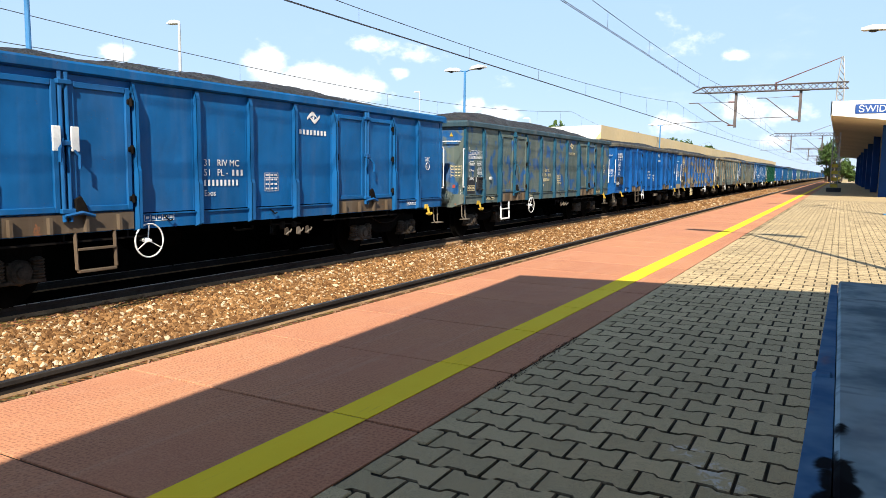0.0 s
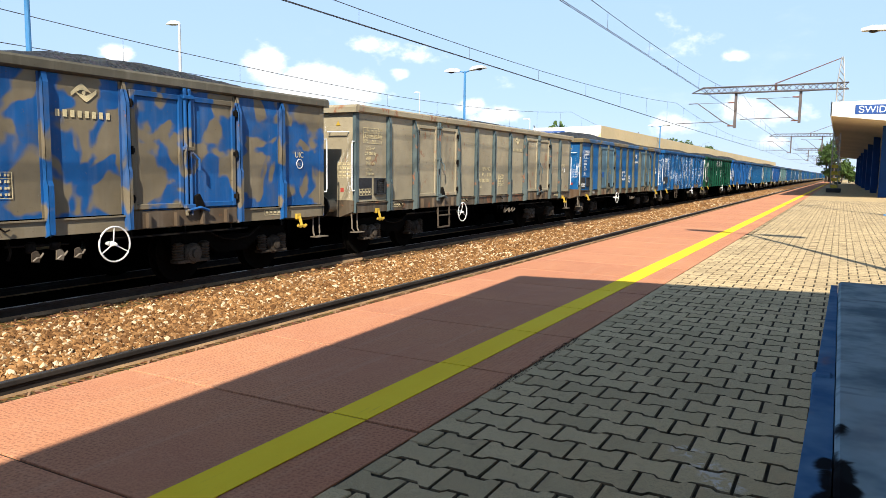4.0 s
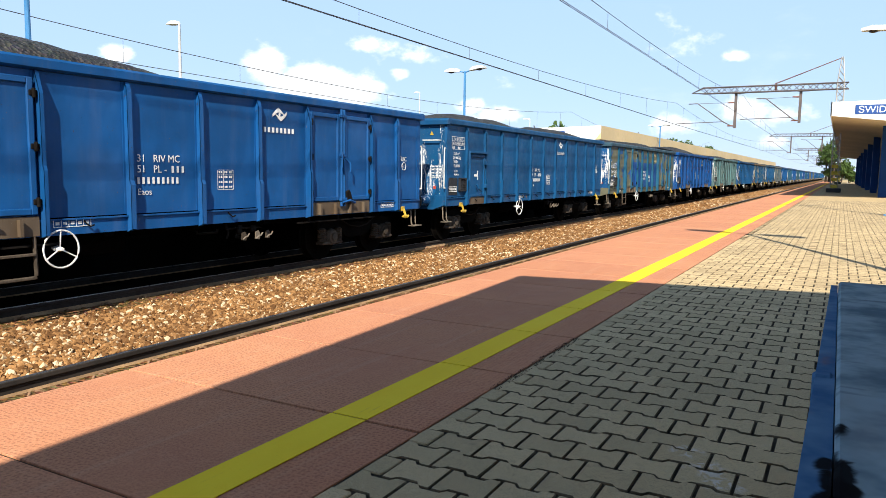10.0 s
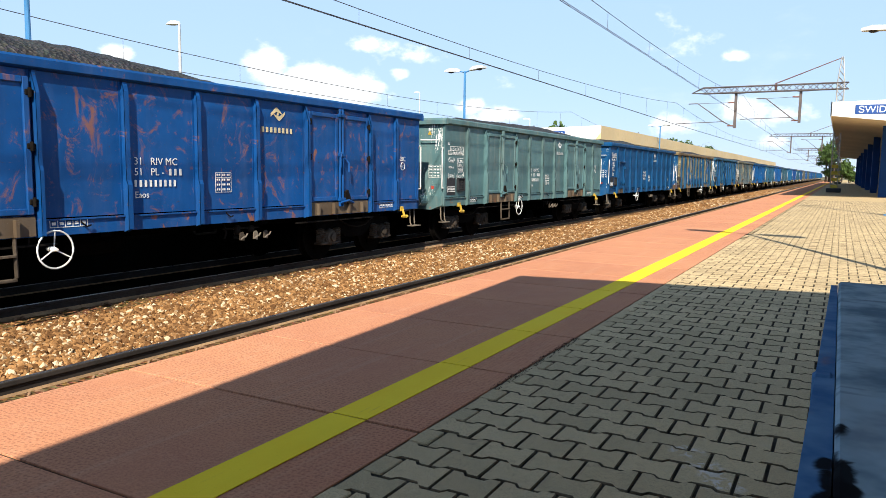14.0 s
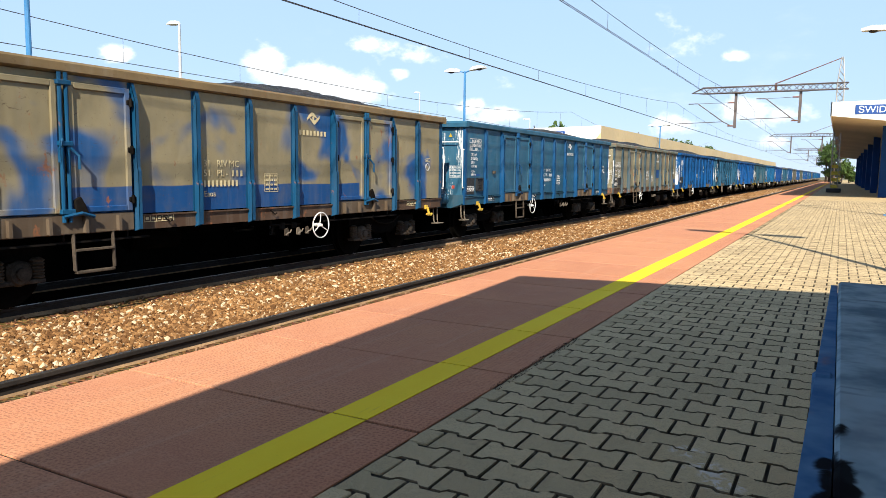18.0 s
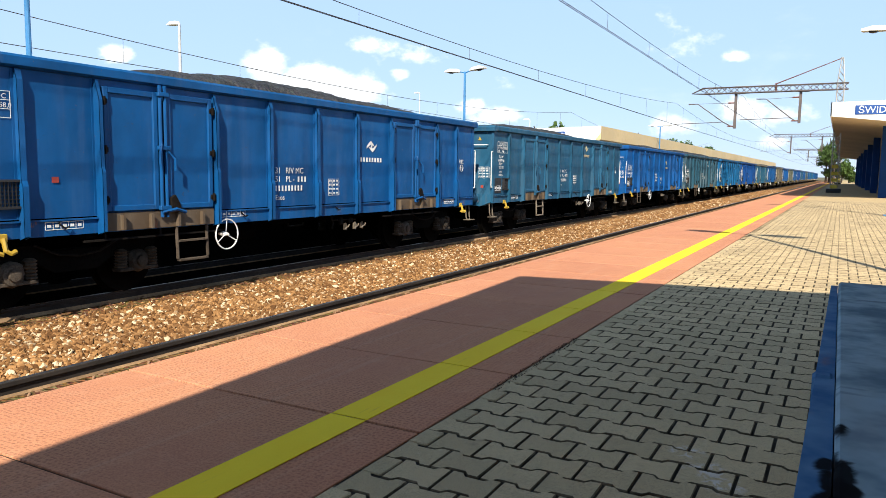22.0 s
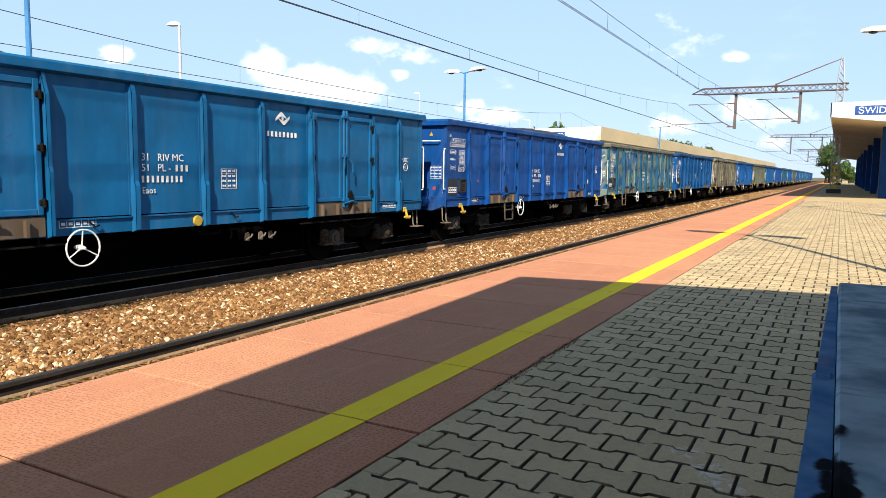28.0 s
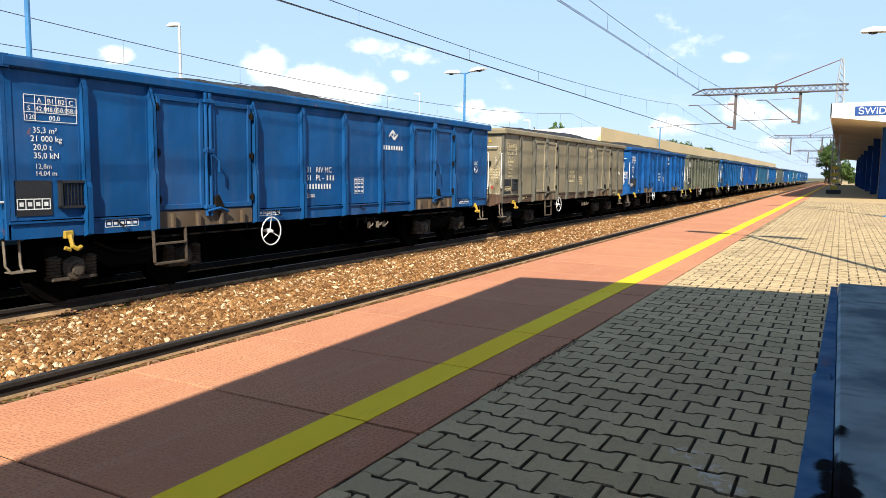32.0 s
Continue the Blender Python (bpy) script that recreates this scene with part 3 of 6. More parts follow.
# the station building further along the platform
def station():
    st = thing("station_building", "station building with white fascia, cream soffit and blue columns", "building", kind="structure")
    x0, x1, y0, y1 = 40.4, 128.0, 0.60, -9.0
    bm = bmesh.new()
    pts = [(x0, y0, 4.03), (x1, y0, 4.03), (x1, y1, 2.95), (x0, y1, 2.95)]
    lo = [bm.verts.new(p) for p in pts]
    hi = [bm.verts.new((x, y, 4.60)) for x, y, z in pts]
    bm.faces.new(lo), bm.faces.new(hi)
    for k in range(4):
        bm.faces.new((lo[k], lo[(k + 1) % 4], hi[(k + 1) % 4], hi[k]))
    part("roof", bm, M_SOFFIT, st, "cream underside of the roof")
    bm = bmesh.new()
    prism(bm, [(y0 + 0.06, 4.01), (y0 + 0.06, 4.67), (y1, 4.85), (y1, 2.90)], "x", x0 - 0.06, x0 - 0.01)
    part("fascia", bm, M_FASCIA, st, "white painted fascia")
    bm = bmesh.new()
    box(bm, x0 - 0.06, x1, y0 + 0.005, y0 + 0.06, 4.01, 4.67)
    part("fascia", bm, M_FASCIA, st, "white painted fascia")
    bm = bmesh.new()
    box(bm, x0 - 0.085, x0 - 0.065, -4.1, -0.38, 4.06, 4.50, 0.004)
    sign = part("name_sign", bm, M_SIGNBLUE, st, "blue station name sign with white letters")
    letters("lettering", "ŚWIDNIK MIASTO", 0.44, M_SIGNWHITE, sign, Matrix.Translation((x0 - 0.088, -0.50, 4.13)) @ Euler((radians(90), 0, radians(-90))).to_matrix().to_4x4())
    for i in range(14):
        x = 44.9 + 6.2 * i
        bm = bmesh.new()
        front = -1.76 if i % 2 == 0 else -2.5
        box(bm, x - 0.2, x + 0.2, front - 0.4, front, 0, 3.76 if i % 2 == 0 else 3.69, 0.02)
        part("column", bm, M_COLBLUE, st, "bright blue column")
    bm = bmesh.new()
    box(bm, 44.5, x1, -5.0, -4.7, 0, 3.46)
    part("wall", bm, M_DARKBLUE, st, "dark blue wall in the shade")
    for i in range(12):
        x = 46.5 + 6.4 * i
        bm = bmesh.new()
        box(bm, x, x + 0.95, -4.68, -4.64, 0.02, 2.1, 0.01)
        part("door", bm, M_COLBLUE, st)
        bm = bmesh.new()
        box(bm, x + 2.0, x + 4.2, -4.68, -4.64, 0.9, 2.3, 0.01)
        part("window", bm, M_DARKPLATE, st)


station()


# roof of the island platform, behind the train
def island_roof():
    c = thing("island_canopy", "long cream canopy on the island platform with a white end", "canopy", kind="structure")
    x0, x1, y0, y1 = 48.4, 197.0, 14.5, 19.3
    bm = bmesh.new()
    box(bm, x0, x1, y0, y1, 3.30, 4.19)
    part("roof", bm, M_SOFFIT, c)
    bm = bmesh.new()
    prism(bm, [(y0 - 0.09, 4.271), (y0 - 0.09, 3.36), (y0 + 0.28, 3.331), (y0 + 0.28, 4.271)], "x", x0 - 0.04, x1)
    part("fascia", bm, M_FASCIA_Y, c, "cream yellow fascia in the sun")
    bm = bmesh.new()
    prism(bm, [(y0 - 0.09, 4.271), (y0 - 0.09, 3.831), (y0 + 0.28, 3.331), (y1, 3.371), (y1, 4.151)], "x", x0 - 0.06, x0 - 0.045)
    part("end_fascia", bm, M_FASCIA, c, "white end board")
    bm = bmesh.new()
    box(bm, x0 - 0.08, x0 - 0.062, 16.95, 22.0 - 2.75, 3.531, 3.931, 0.004)
    sign = part("name_sign", bm, M_SIGNBLUE, c, "blue station name sign with white letters")
    letters("lettering", "ŚWIDNIK MIASTO", 0.345, M_SIGNWHITE, sign, Matrix.Translation((x0 - 0.083, 17.02, 3.601)) @ Euler((radians(90), 0, radians(-90))).to_matrix().to_4x4(), align="RIGHT")
    for i in range(16):
        x = 52 + 9.4 * i
        bm = bmesh.new()
        box(bm, x - 0.15, x + 0.15, 15.85, 16.15, -0.02, 3.47, 0.02)
        part("post", bm, M_COLBLUE, c)


island_roof()

# ---------------------------------------------------------------- overhead line


def lattice(bm, a, b, w, h, n, r=0.035):
    """A square lattice girder from a to b, w across and h high."""
    a, b = Vector(a), Vector(b)
    way = (b - a).normalized()
    up = Vector((0, 0, 1)) if abs(way.z) < 0.9 else Vector((1, 0, 0))
    side = way.cross(up).normalized()
    up = side.cross(way)
    cor = [(-w / 2, -h / 2), (w / 2, -h / 2), (w / 2, h / 2), (-w / 2, h / 2)]
    for u, v in cor:
        tube(bm, [a + u * side + v * up, b + u * side + v * up], r, 5)
    for k in range(n):
        p, q = a.lerp(b, k / n), a.lerp(b, (k + 1) / n)
        for i in range(4):
            c1, c2 = cor[i], cor[(i + 1) % 4]
            if k % 2:
                c1, c2 = c2, c1
            tube(bm, [p + c1[0] * side + c1[1] * up, q + c2[0] * side + c2[1] * up], r * 0.7, 4)


def gantry(x):
    g = thing("catenary_gantry", "grey lattice mast with a cantilever beam over the tracks", "gantry", "gantries over the tracks")
    my, mz = 0.42, 9.03
    bm = bmesh.new()
    lattice(bm, (x, my, 0), (x, my, 7.3), 0.42, 0.42, 15, 0.04)
    for sx in (-1, 1):
        for sy in (-1, 1):
            tube(bm, [(x + sx * 0.21, my + sy * 0.21, 7.3), (x + sx * 0.05, my + sy * 0.05, mz)], 0.035, 5)
        for k in range(4):
            a, b = 0.21 - 0.04 * k, 0.21 - 0.04 * (k + 1)
            tube(bm, [(x + sx * a, my - a, 7.3 + 0.43 * k), (x + sx * b, my + b, 7.73 + 0.43 * k)], 0.022, 4)
    part("mast", bm, M_GALV, g)
    bm = bmesh.new()
    box(bm, x - 0.45, x + 0.45, my - 0.45, my + 0.45, 0, 0.28, 0.03)
    part("footing", bm, M_DARKPLATE, g)
    for z in (0.3, 0.75, 1.2, 1.65):
        bm = bmesh.new()
        box(bm, x - 0.24, x + 0.24, my - 0.24, my + 0.24, z, z + 0.22)
        part("warning_band", bm, M_TAPE, g)
    bm = bmesh.new()
    lattice(bm, (x, -0.05, 7.12), (x, 9.2, 7.12), 0.45, 0.42, 22, 0.035)
    for sx in (-0.22, 0.22):
        for sz in (-0.2, 0.2):
            tube(bm, [(x + sx, 9.2, 7.12 + sz), (x, 9.98, 6.97)], 0.033, 5)
    part("beam", bm, M_GANTRY, g)
    bm = bmesh.new()
    box(bm, x - 0.06, x + 0.06, 4.32, 4.44, 6.95, 7.5)
    part("king_post", bm, M_INSUL, g, "short red-brown post on the beam")
    for dx in (-0.12, 0.12):
        bm = bmesh.new()
        tube(bm, [(x + dx * 0.3, my, mz - 0.05), (x + dx, 4.38, 7.45)], 0.025, 5)
        part("stay", bm, M_INSUL, g, "steel tie rod")
    for y, tip, elbow, knee, foot, steady, tie in ((6.95, (10.18, 6.21), (9.54, 6.22), (7.75, 4.89), (7.25, 4.62), (11.12, 4.79), 6.22),
                                                  (2.80, (5.59, 6.45), (4.97, 6.43), (3.36, 5.10), (3.10, 4.92), (6.60, 5.03), 6.48)):
        low = foot[1] - 0.04
        bm = bmesh.new()
        box(bm, x - 0.09, x + 0.09, y - 0.09, y + 0.09, low - 0.16, 7.0)
        part("drop_post", bm, M_GANTRY, g)
        bm = bmesh.new()
        box(bm, x - 0.3, x + 0.3, y - 0.55, y + 0.25, 6.86, 6.94)
        part("bracket", bm, M_GANTRY, g)
        for z in (low, tie):
            bm = bmesh.new()
            tube(bm, [(x, y, z), (x, y + 0.5, z + 0.01)], 0.055, 6)
            part("insulator", bm, M_INSUL, g)
        bm = bmesh.new()
        tube(bm, [(x, y + 0.1, low), (x, *foot), (x, *knee), (x, *elbow), (x, *tip)], 0.04, 6)
        part("cantilever_arm", bm, M_GANTRY, g)
        bm = bmesh.new()
        tube(bm, [(x, *knee), (x, *steady)], 0.026, 5)
        part("steady_arm", bm, M_GANTRY, g)
        bm = bmesh.new()
        tube(bm, [(x, y + 0.5, tie), (x, *elbow)], 0.014, 5)
        part("tie_rod", bm, M_GANTRY, g)


for x in (56.0, 121.0, 186.0, 251.0, 316.0):
    gantry(x)


def overhead(name_label, supports, low, climb, hang, twin=True):
    """Contact wires, messenger and droppers. supports: (x, y, height of the messenger); low and climb: the contact wire's height; hang: how much the messenger bows."""
    w = thing("overhead_line", name_label, "overhead wire")
    top, con = [], []
    for (xa, ya, za), (xb, yb, zb) in zip(supports, supports[1:]):
        dip = hang * ((xb - xa) / 2) ** 2
        for i in range(24):
            u = i / 24
            x, y = xa + (xb - xa) * u, ya + (yb - ya) * u
            con.append((x, y, low + climb * min(60, x)))
            top.append((x, y, za + (zb - za) * u - 4 * dip * u * (1 - u)))
    for dy in (-0.03, 0.03) if twin else (0.0,):
        bm = bmesh.new()
        tube(bm, [(x, y + dy, z) for x, y, z in con], 0.010, 4)
        part("contact_wire", bm, M_WIRE, w)
    bm = bmesh.new()
    tube(bm, top, 0.011, 4)
    part("messenger_wire", bm, M_WIRE, w)
    for i in range(1, 72, 2):
        bm = bmesh.new()
        tube(bm, [con[i], top[i]], 0.006, 4)
        part("dropper", bm, M_WIRE, w)


overhead("overhead wires above the empty track", [(-8.0, 6.13, 6.69), (56, 6.46, 6.69), (121, 6.78, 6.69), (186, 6.2, 6.69), (251, 6.6, 6.69)], 5.25, 0.0, 9.3e-4)
overhead("overhead wires above the goods train", [(-19.0, 10.77, 6.33), (56, 11.08, 6.33), (121, 10.45, 6.33), (186, 11.0, 6.33), (251, 10.6, 6.33)], 4.715, 0.0008, 8.86e-4)
overhead("overhead wires behind the island platform", [(-2.0, 18.5, 5.81), (54, 18.5, 5.71), (118, 18.2, 6.0), (182, 18.6, 6.0)], 4.147, -0.0055, 1.6e-3, False)


# ---------------------------------------------------------------- lamps


def head(bm, x, y, z, dx, dy):
    """A flat street light head pointing along (dx, dy)."""
    n = math.hypot(dx, dy)
    dx, dy = dx / n, dy / n
    sx, sy = -dy, dx
    rows = [(0.0, 0.06, 0.08), (0.14, 0.13, 0.14), (0.52, 0.18, 0.15), (0.80, 0.14, 0.08)]
    last = None
    for s, w, h in rows:
        ring = [bm.verts.new((x + dx * s + sx * a, y + dy * s + sy * a, z + b + 0.06 * s)) for a, b in ((-w, 0), (w, 0), (w * 0.6, h), (-w * 0.6, h))]
        if last:
            for k in range(4):
                bm.faces.new((last[k], last[(k + 1) % 4], ring[(k + 1) % 4], ring[k]))
        else:
            bm.faces.new(ring)
        last = ring
    bm.faces.new(last)


def platform_lamp(x, y, z0, h, along):
    l = thing("platform_lamp", "blue steel lamp post with two grey lamp heads", "lamp", "platform lamps")
    bm = bmesh.new()
    lathe(bm, [(0, 0.09), (1.2, 0.09), (1.22, 0.06), (h, 0.045)], "z", (x, y, z0), 10)
    part("post", bm, M_LAMPBLUE, l)
    bm = bmesh.new()
    box(bm, x - 0.16, x + 0.16, y - 0.16, y + 0.16, z0, z0 + 0.03)
    part("base_plate", bm, M_LAMPBLUE, l)
    for s in (-1, 1):
        dx, dy = (s, 0) if along else (s * 0.25, s)
        bm = bmesh.new()
        tube(bm, [(x, y, z0 + h - 0.05), (x + dx * 0.28, y + dy * 0.28, z0 + h + 0.02)], 0.025, 6)
        part("arm", bm, M_LAMPBLUE, l)
        bm = bmesh.new()
        head(bm, x + dx * 0.26, y + dy * 0.26, z0 + h, dx, dy)
        part("lamp_head", bm, M_LAMPGREY, l)
        # Black bowl that darkens the underside of the head.
        bm = bmesh.new()
        n = math.hypot(dx, dy)
        ux, uy = dx / n, dy / n
        lathe(bm, [(-0.05, 0.05), (-0.03, 0.11), (0.0, 0.13)], "z", (x + dx * 0.26 + ux * 0.5, y + dy * 0.26 + uy * 0.5, z0 + h + 0.03), 12)
        part("lamp_bowl", bm, M_DARKPLATE, l, "dark bowl under the lamp head")


platform_lamp(8.72, 14.0, -0.02, 5.22, False)
platform_lamp(27.3, 14.0, -0.02, 5.22, False)
platform_lamp(64.5, 14.0, -0.02, 5.22, False)
platform_lamp(8.4, -1.2, 0.0, 5.2, False)
platform_lamp(24.0, -1.28, 0.0, 5.15, False)


def street_lamp(x, y, h, dx, dy, label="white street lamp beyond the station"):
    l = thing("street_lamp", label, "lamp", "street lamps")
    bm = bmesh.new()
    lathe(bm, [(0, 0.11), (h, 0.05)], "z", (x, y, -1.25), 8)
    part("post", bm, M_LAMPGREY, l)
    bm = bmesh.new()
    head(bm, x, y, -1.25 + h, dx, dy)
    part("lamp_head", bm, M_GLASS, l)


street_lamp(21.27, 24.00, 8.10, 0.2, 1)
street_lamp(70.90, 42.00, 10.95, 0.2, 1)
street_lamp(74.14, 30.00, 7.98, 0.1, 1)


# ---------------------------------------------------------------- trees


def tree(x, y, z, h, r, seed, label="green leafy tree in summer"):
    rng = np.random.default_rng(seed)
    t = thing("tree", label, "tree")
    bm = bmesh.new()
    lathe(bm, [(0, 0.035 * h), (h * 0.35, 0.022 * h), (h * 0.8, 0.006 * h)], "z", (x, y, z), 7)
    for k in range(7):
        a = k * 2.4 + seed
        b = Vector((x, y, z + h * (0.3 + 0.06 * k)))
        tube(bm, [b, b + Vector((math.cos(a) * r * 0.5, math.sin(a) * r * 0.5, h * 0.15)), b + Vector((math.cos(a) * r * 0.8, math.sin(a) * r * 0.8, h * 0.28))], 0.008 * h, 5)
    part("trunk", bm, M_BARK, t)
    clumps = []
    for k in range(26):
        a, e, d = rng.uniform(0, 6.283), rng.uniform(-0.5, 1.0), rng.uniform(0.35, 1.0)
        clumps.append((x + math.cos(a) * r * d * math.cos(e), y + math.sin(a) * r * d * math.cos(e), z + h * 0.62 + math.sin(e) * h * 0.36 * d, rng.uniform(0.2, 0.36) * r))
    vs, fs = [], []
    for cx, cy, cz, cr in clumps:
        for k in range(120):
            d = rng.normal(size=3)
            d = d / np.linalg.norm(d) * cr * rng.uniform(0.55, 1.1)
            c = np.array((cx, cy, cz)) + d
            u = rng.normal(size=3)
            u /= np.linalg.norm(u)
            v = np.cross(u, rng.normal(size=3))
            v /= np.linalg.norm(v)
            s = 0.085 * r * rng.uniform(0.6, 1.3)
            n = len(vs)
            vs += [tuple(c - u * s), tuple(c + v * s * 0.6), tuple(c + u * s), tuple(c - v * s * 0.6)]
            fs.append((n, n + 1, n + 2, n + 3))
    share("crown", mesh_from("crown", vs, fs, M_LEAF), t)


tree(93.5, 35.4, -1.25, 9.0, 3.4, 1)
tree(118.2, 30.0, -1.25, 9.4, 2.6, 2)
tree(182.4, 40.0, -1.25, 11.7, 2.9, 3)
tree(203.0, 40.0, -1.25, 12.3, 3.8, 4)
tree(239.8, 42.0, -1.25, 12.8, 4.2, 5)
tree(286.2, 45.0, -1.25, 13.7, 3.5, 6)
tree(387.4, 50.0, -1.25, 14.1, 3.2, 7)
tree(150.0, 1.9, -0.1, 8.6, 1.9, 20)
tree(152.0, 2.5, -0.1, 6.4, 1.5, 21)
tree(146.0, 1.2, -0.1, 7.2, 2.0, 22)
tree(148.0, 2.4, -0.1, 2.8, 1.0, 23)
tree(149.0, 1.6, -0.1, 2.3, 1.0, 24)
tree(150.0, -0.1, -0.1, 4.0, 2.2, 25)
tree(151.0, -1.2, -0.1, 2.5, 1.8, 26)
tree(152.0, -2.2, -0.1, 1.5, 1.8, 27)


# ---------------------------------------------------------------- the ledge beside the camera
def ledge():
    l = thing("bench_ledge", "chipped blue-grey painted ledge on steel legs beside the camera", "bench")
    bm = bmesh.new()
    box(bm, 0.22, 0.84, -0.42, -0.0045, 0.946, 0.971, 0.002)
    part("top_board", bm, M_LEDGE, l)
    bm = bmesh.new()
    prism(bm, [(0.22, 0.968), (0.22, 0.866), (0.82, 0.901), (0.83, 0.968)], "y", -0.004, 0.006)
    for v in bm.verts:
        if v.co.y > 0:
            v.co.y = 0.0078 - 0.0095 * (v.co.x - 0.22)
    part("side_rail", bm, M_LEDGE_EDGE, l)
    bm = bmesh.new()
    box(bm, 0.440, 0.452, -0.0035, 0.0072, 0.90, 0.9695, 0.002)
    part("collar", bm, M_LEDGE_EDGE, l)
    for x in (0.36, 0.78):
        for y in (-0.04, -0.38):
            bm = bmesh.new()
            box(bm, x - 0.02, x + 0.02, y - 0.02, y + 0.02, 0.0, 0.946)
            part("leg", bm, M_LEDGE_EDGE, l)


ledge()

# ---------------------------------------------------------------- goods wagons
# a wagon's own space: x from its leading end back, y across (the platform side is negative), z up from the rail head
WL, HALF = 12.8, 1.42
MID = WL / 2
RIBS = [MID + d for d in (-5.26, -4.22, -2.18, -1.09, 0.0, 1.09, 2.18, 4.22, 5.26)]
RIBS_WIDE = [MID + d for d in (-5.42, -4.42, -2.46, -1.23, 0.0, 1.23, 2.46, 4.42, 5.42)]
Z_SILL, Z_FLOOR, Z_WALL, Z_CAP = 0.93, 1.15, 2.89, 3.045
AXLES = [MID - 4.5 - 0.9, MID - 4.5 + 0.9, MID + 4.5 - 0.9, MID + 4.5 + 0.9]
M_ANY = plain("wagon_any", BLUE)


def both(name, fn, mat_, root, label=""):
    """The same part on the platform side and, turned round, on the far side."""
    bm = bmesh.new()
    fn(bm)
    a = part(name, bm, mat_, root, label)
    b = share(name, a.data, root, pose(WL, 0, 0, 0, 0, 180))
    if label:
        tagged(b, label)
    return a, b


def near(name, fn, mat_, root, label=""):
    """A small part on the platform side alone."""
    bm = bmesh.new()
    fn(bm)
    return part(name, bm, mat_, root, label)


def rib_mesh(x, blade=False):
    """A pressed rib: slender above, a deeper gusset below; the door posts are deeper, narrower blades."""
    bm = bmesh.new()
    y, t = -HALF, Z_WALL - 0.005
    w, up, lo = (0.022, 0.125, 0.150) if blade else (0.034, 0.082, 0.112)
    bend = 1.78 if blade else 1.60
    side = [(y, Z_SILL - 0.02), (y - lo + 0.005, Z_SILL + 0.02), (y - lo, bend - 0.06), (y - up - 0.004, bend), (y - up, t - 0.26 if blade else t - 0.12), (y - 0.045, t), (y, t)]
    prism(bm, side, "x", x - w, x - w + 0.010)
    prism(bm, side, "x", x + w - 0.010, x + w)
    f = [(a - 0.001, z) for a, z in side[1:6]]
    prism(bm, f + [(a + 0.013, z) for a, z in reversed(f)], "x", x - w, x + w)
    # welded flanges on the wall
    box(bm, x - w - 0.03, x - w, y - 0.008, y - 0.001, Z_FLOOR, t)
    box(bm, x + w, x + w + 0.03, y - 0.008, y - 0.001, Z_FLOOR, t)
    return bm


def leaf_door(x0, x1, z0, z1):
    bm = bmesh.new()
    y = -HALF
    box(bm, x0 + 0.07, x1 - 0.07, y - 0.045, y - 0.01, z0 + 0.07, z1 - 0.07)
    for a, b, c, d in ((x0, x0 + 0.075, z0, z1), (x1 - 0.075, x1, z0, z1), (x0 + 0.075, x1 - 0.075, z0, z0 + 0.075), (x0 + 0.075, x1 - 0.075, z1 - 0.075, z1)):
        box(bm, a, b, y - 0.075, y - 0.01, c, d, 0.008)
    return bm


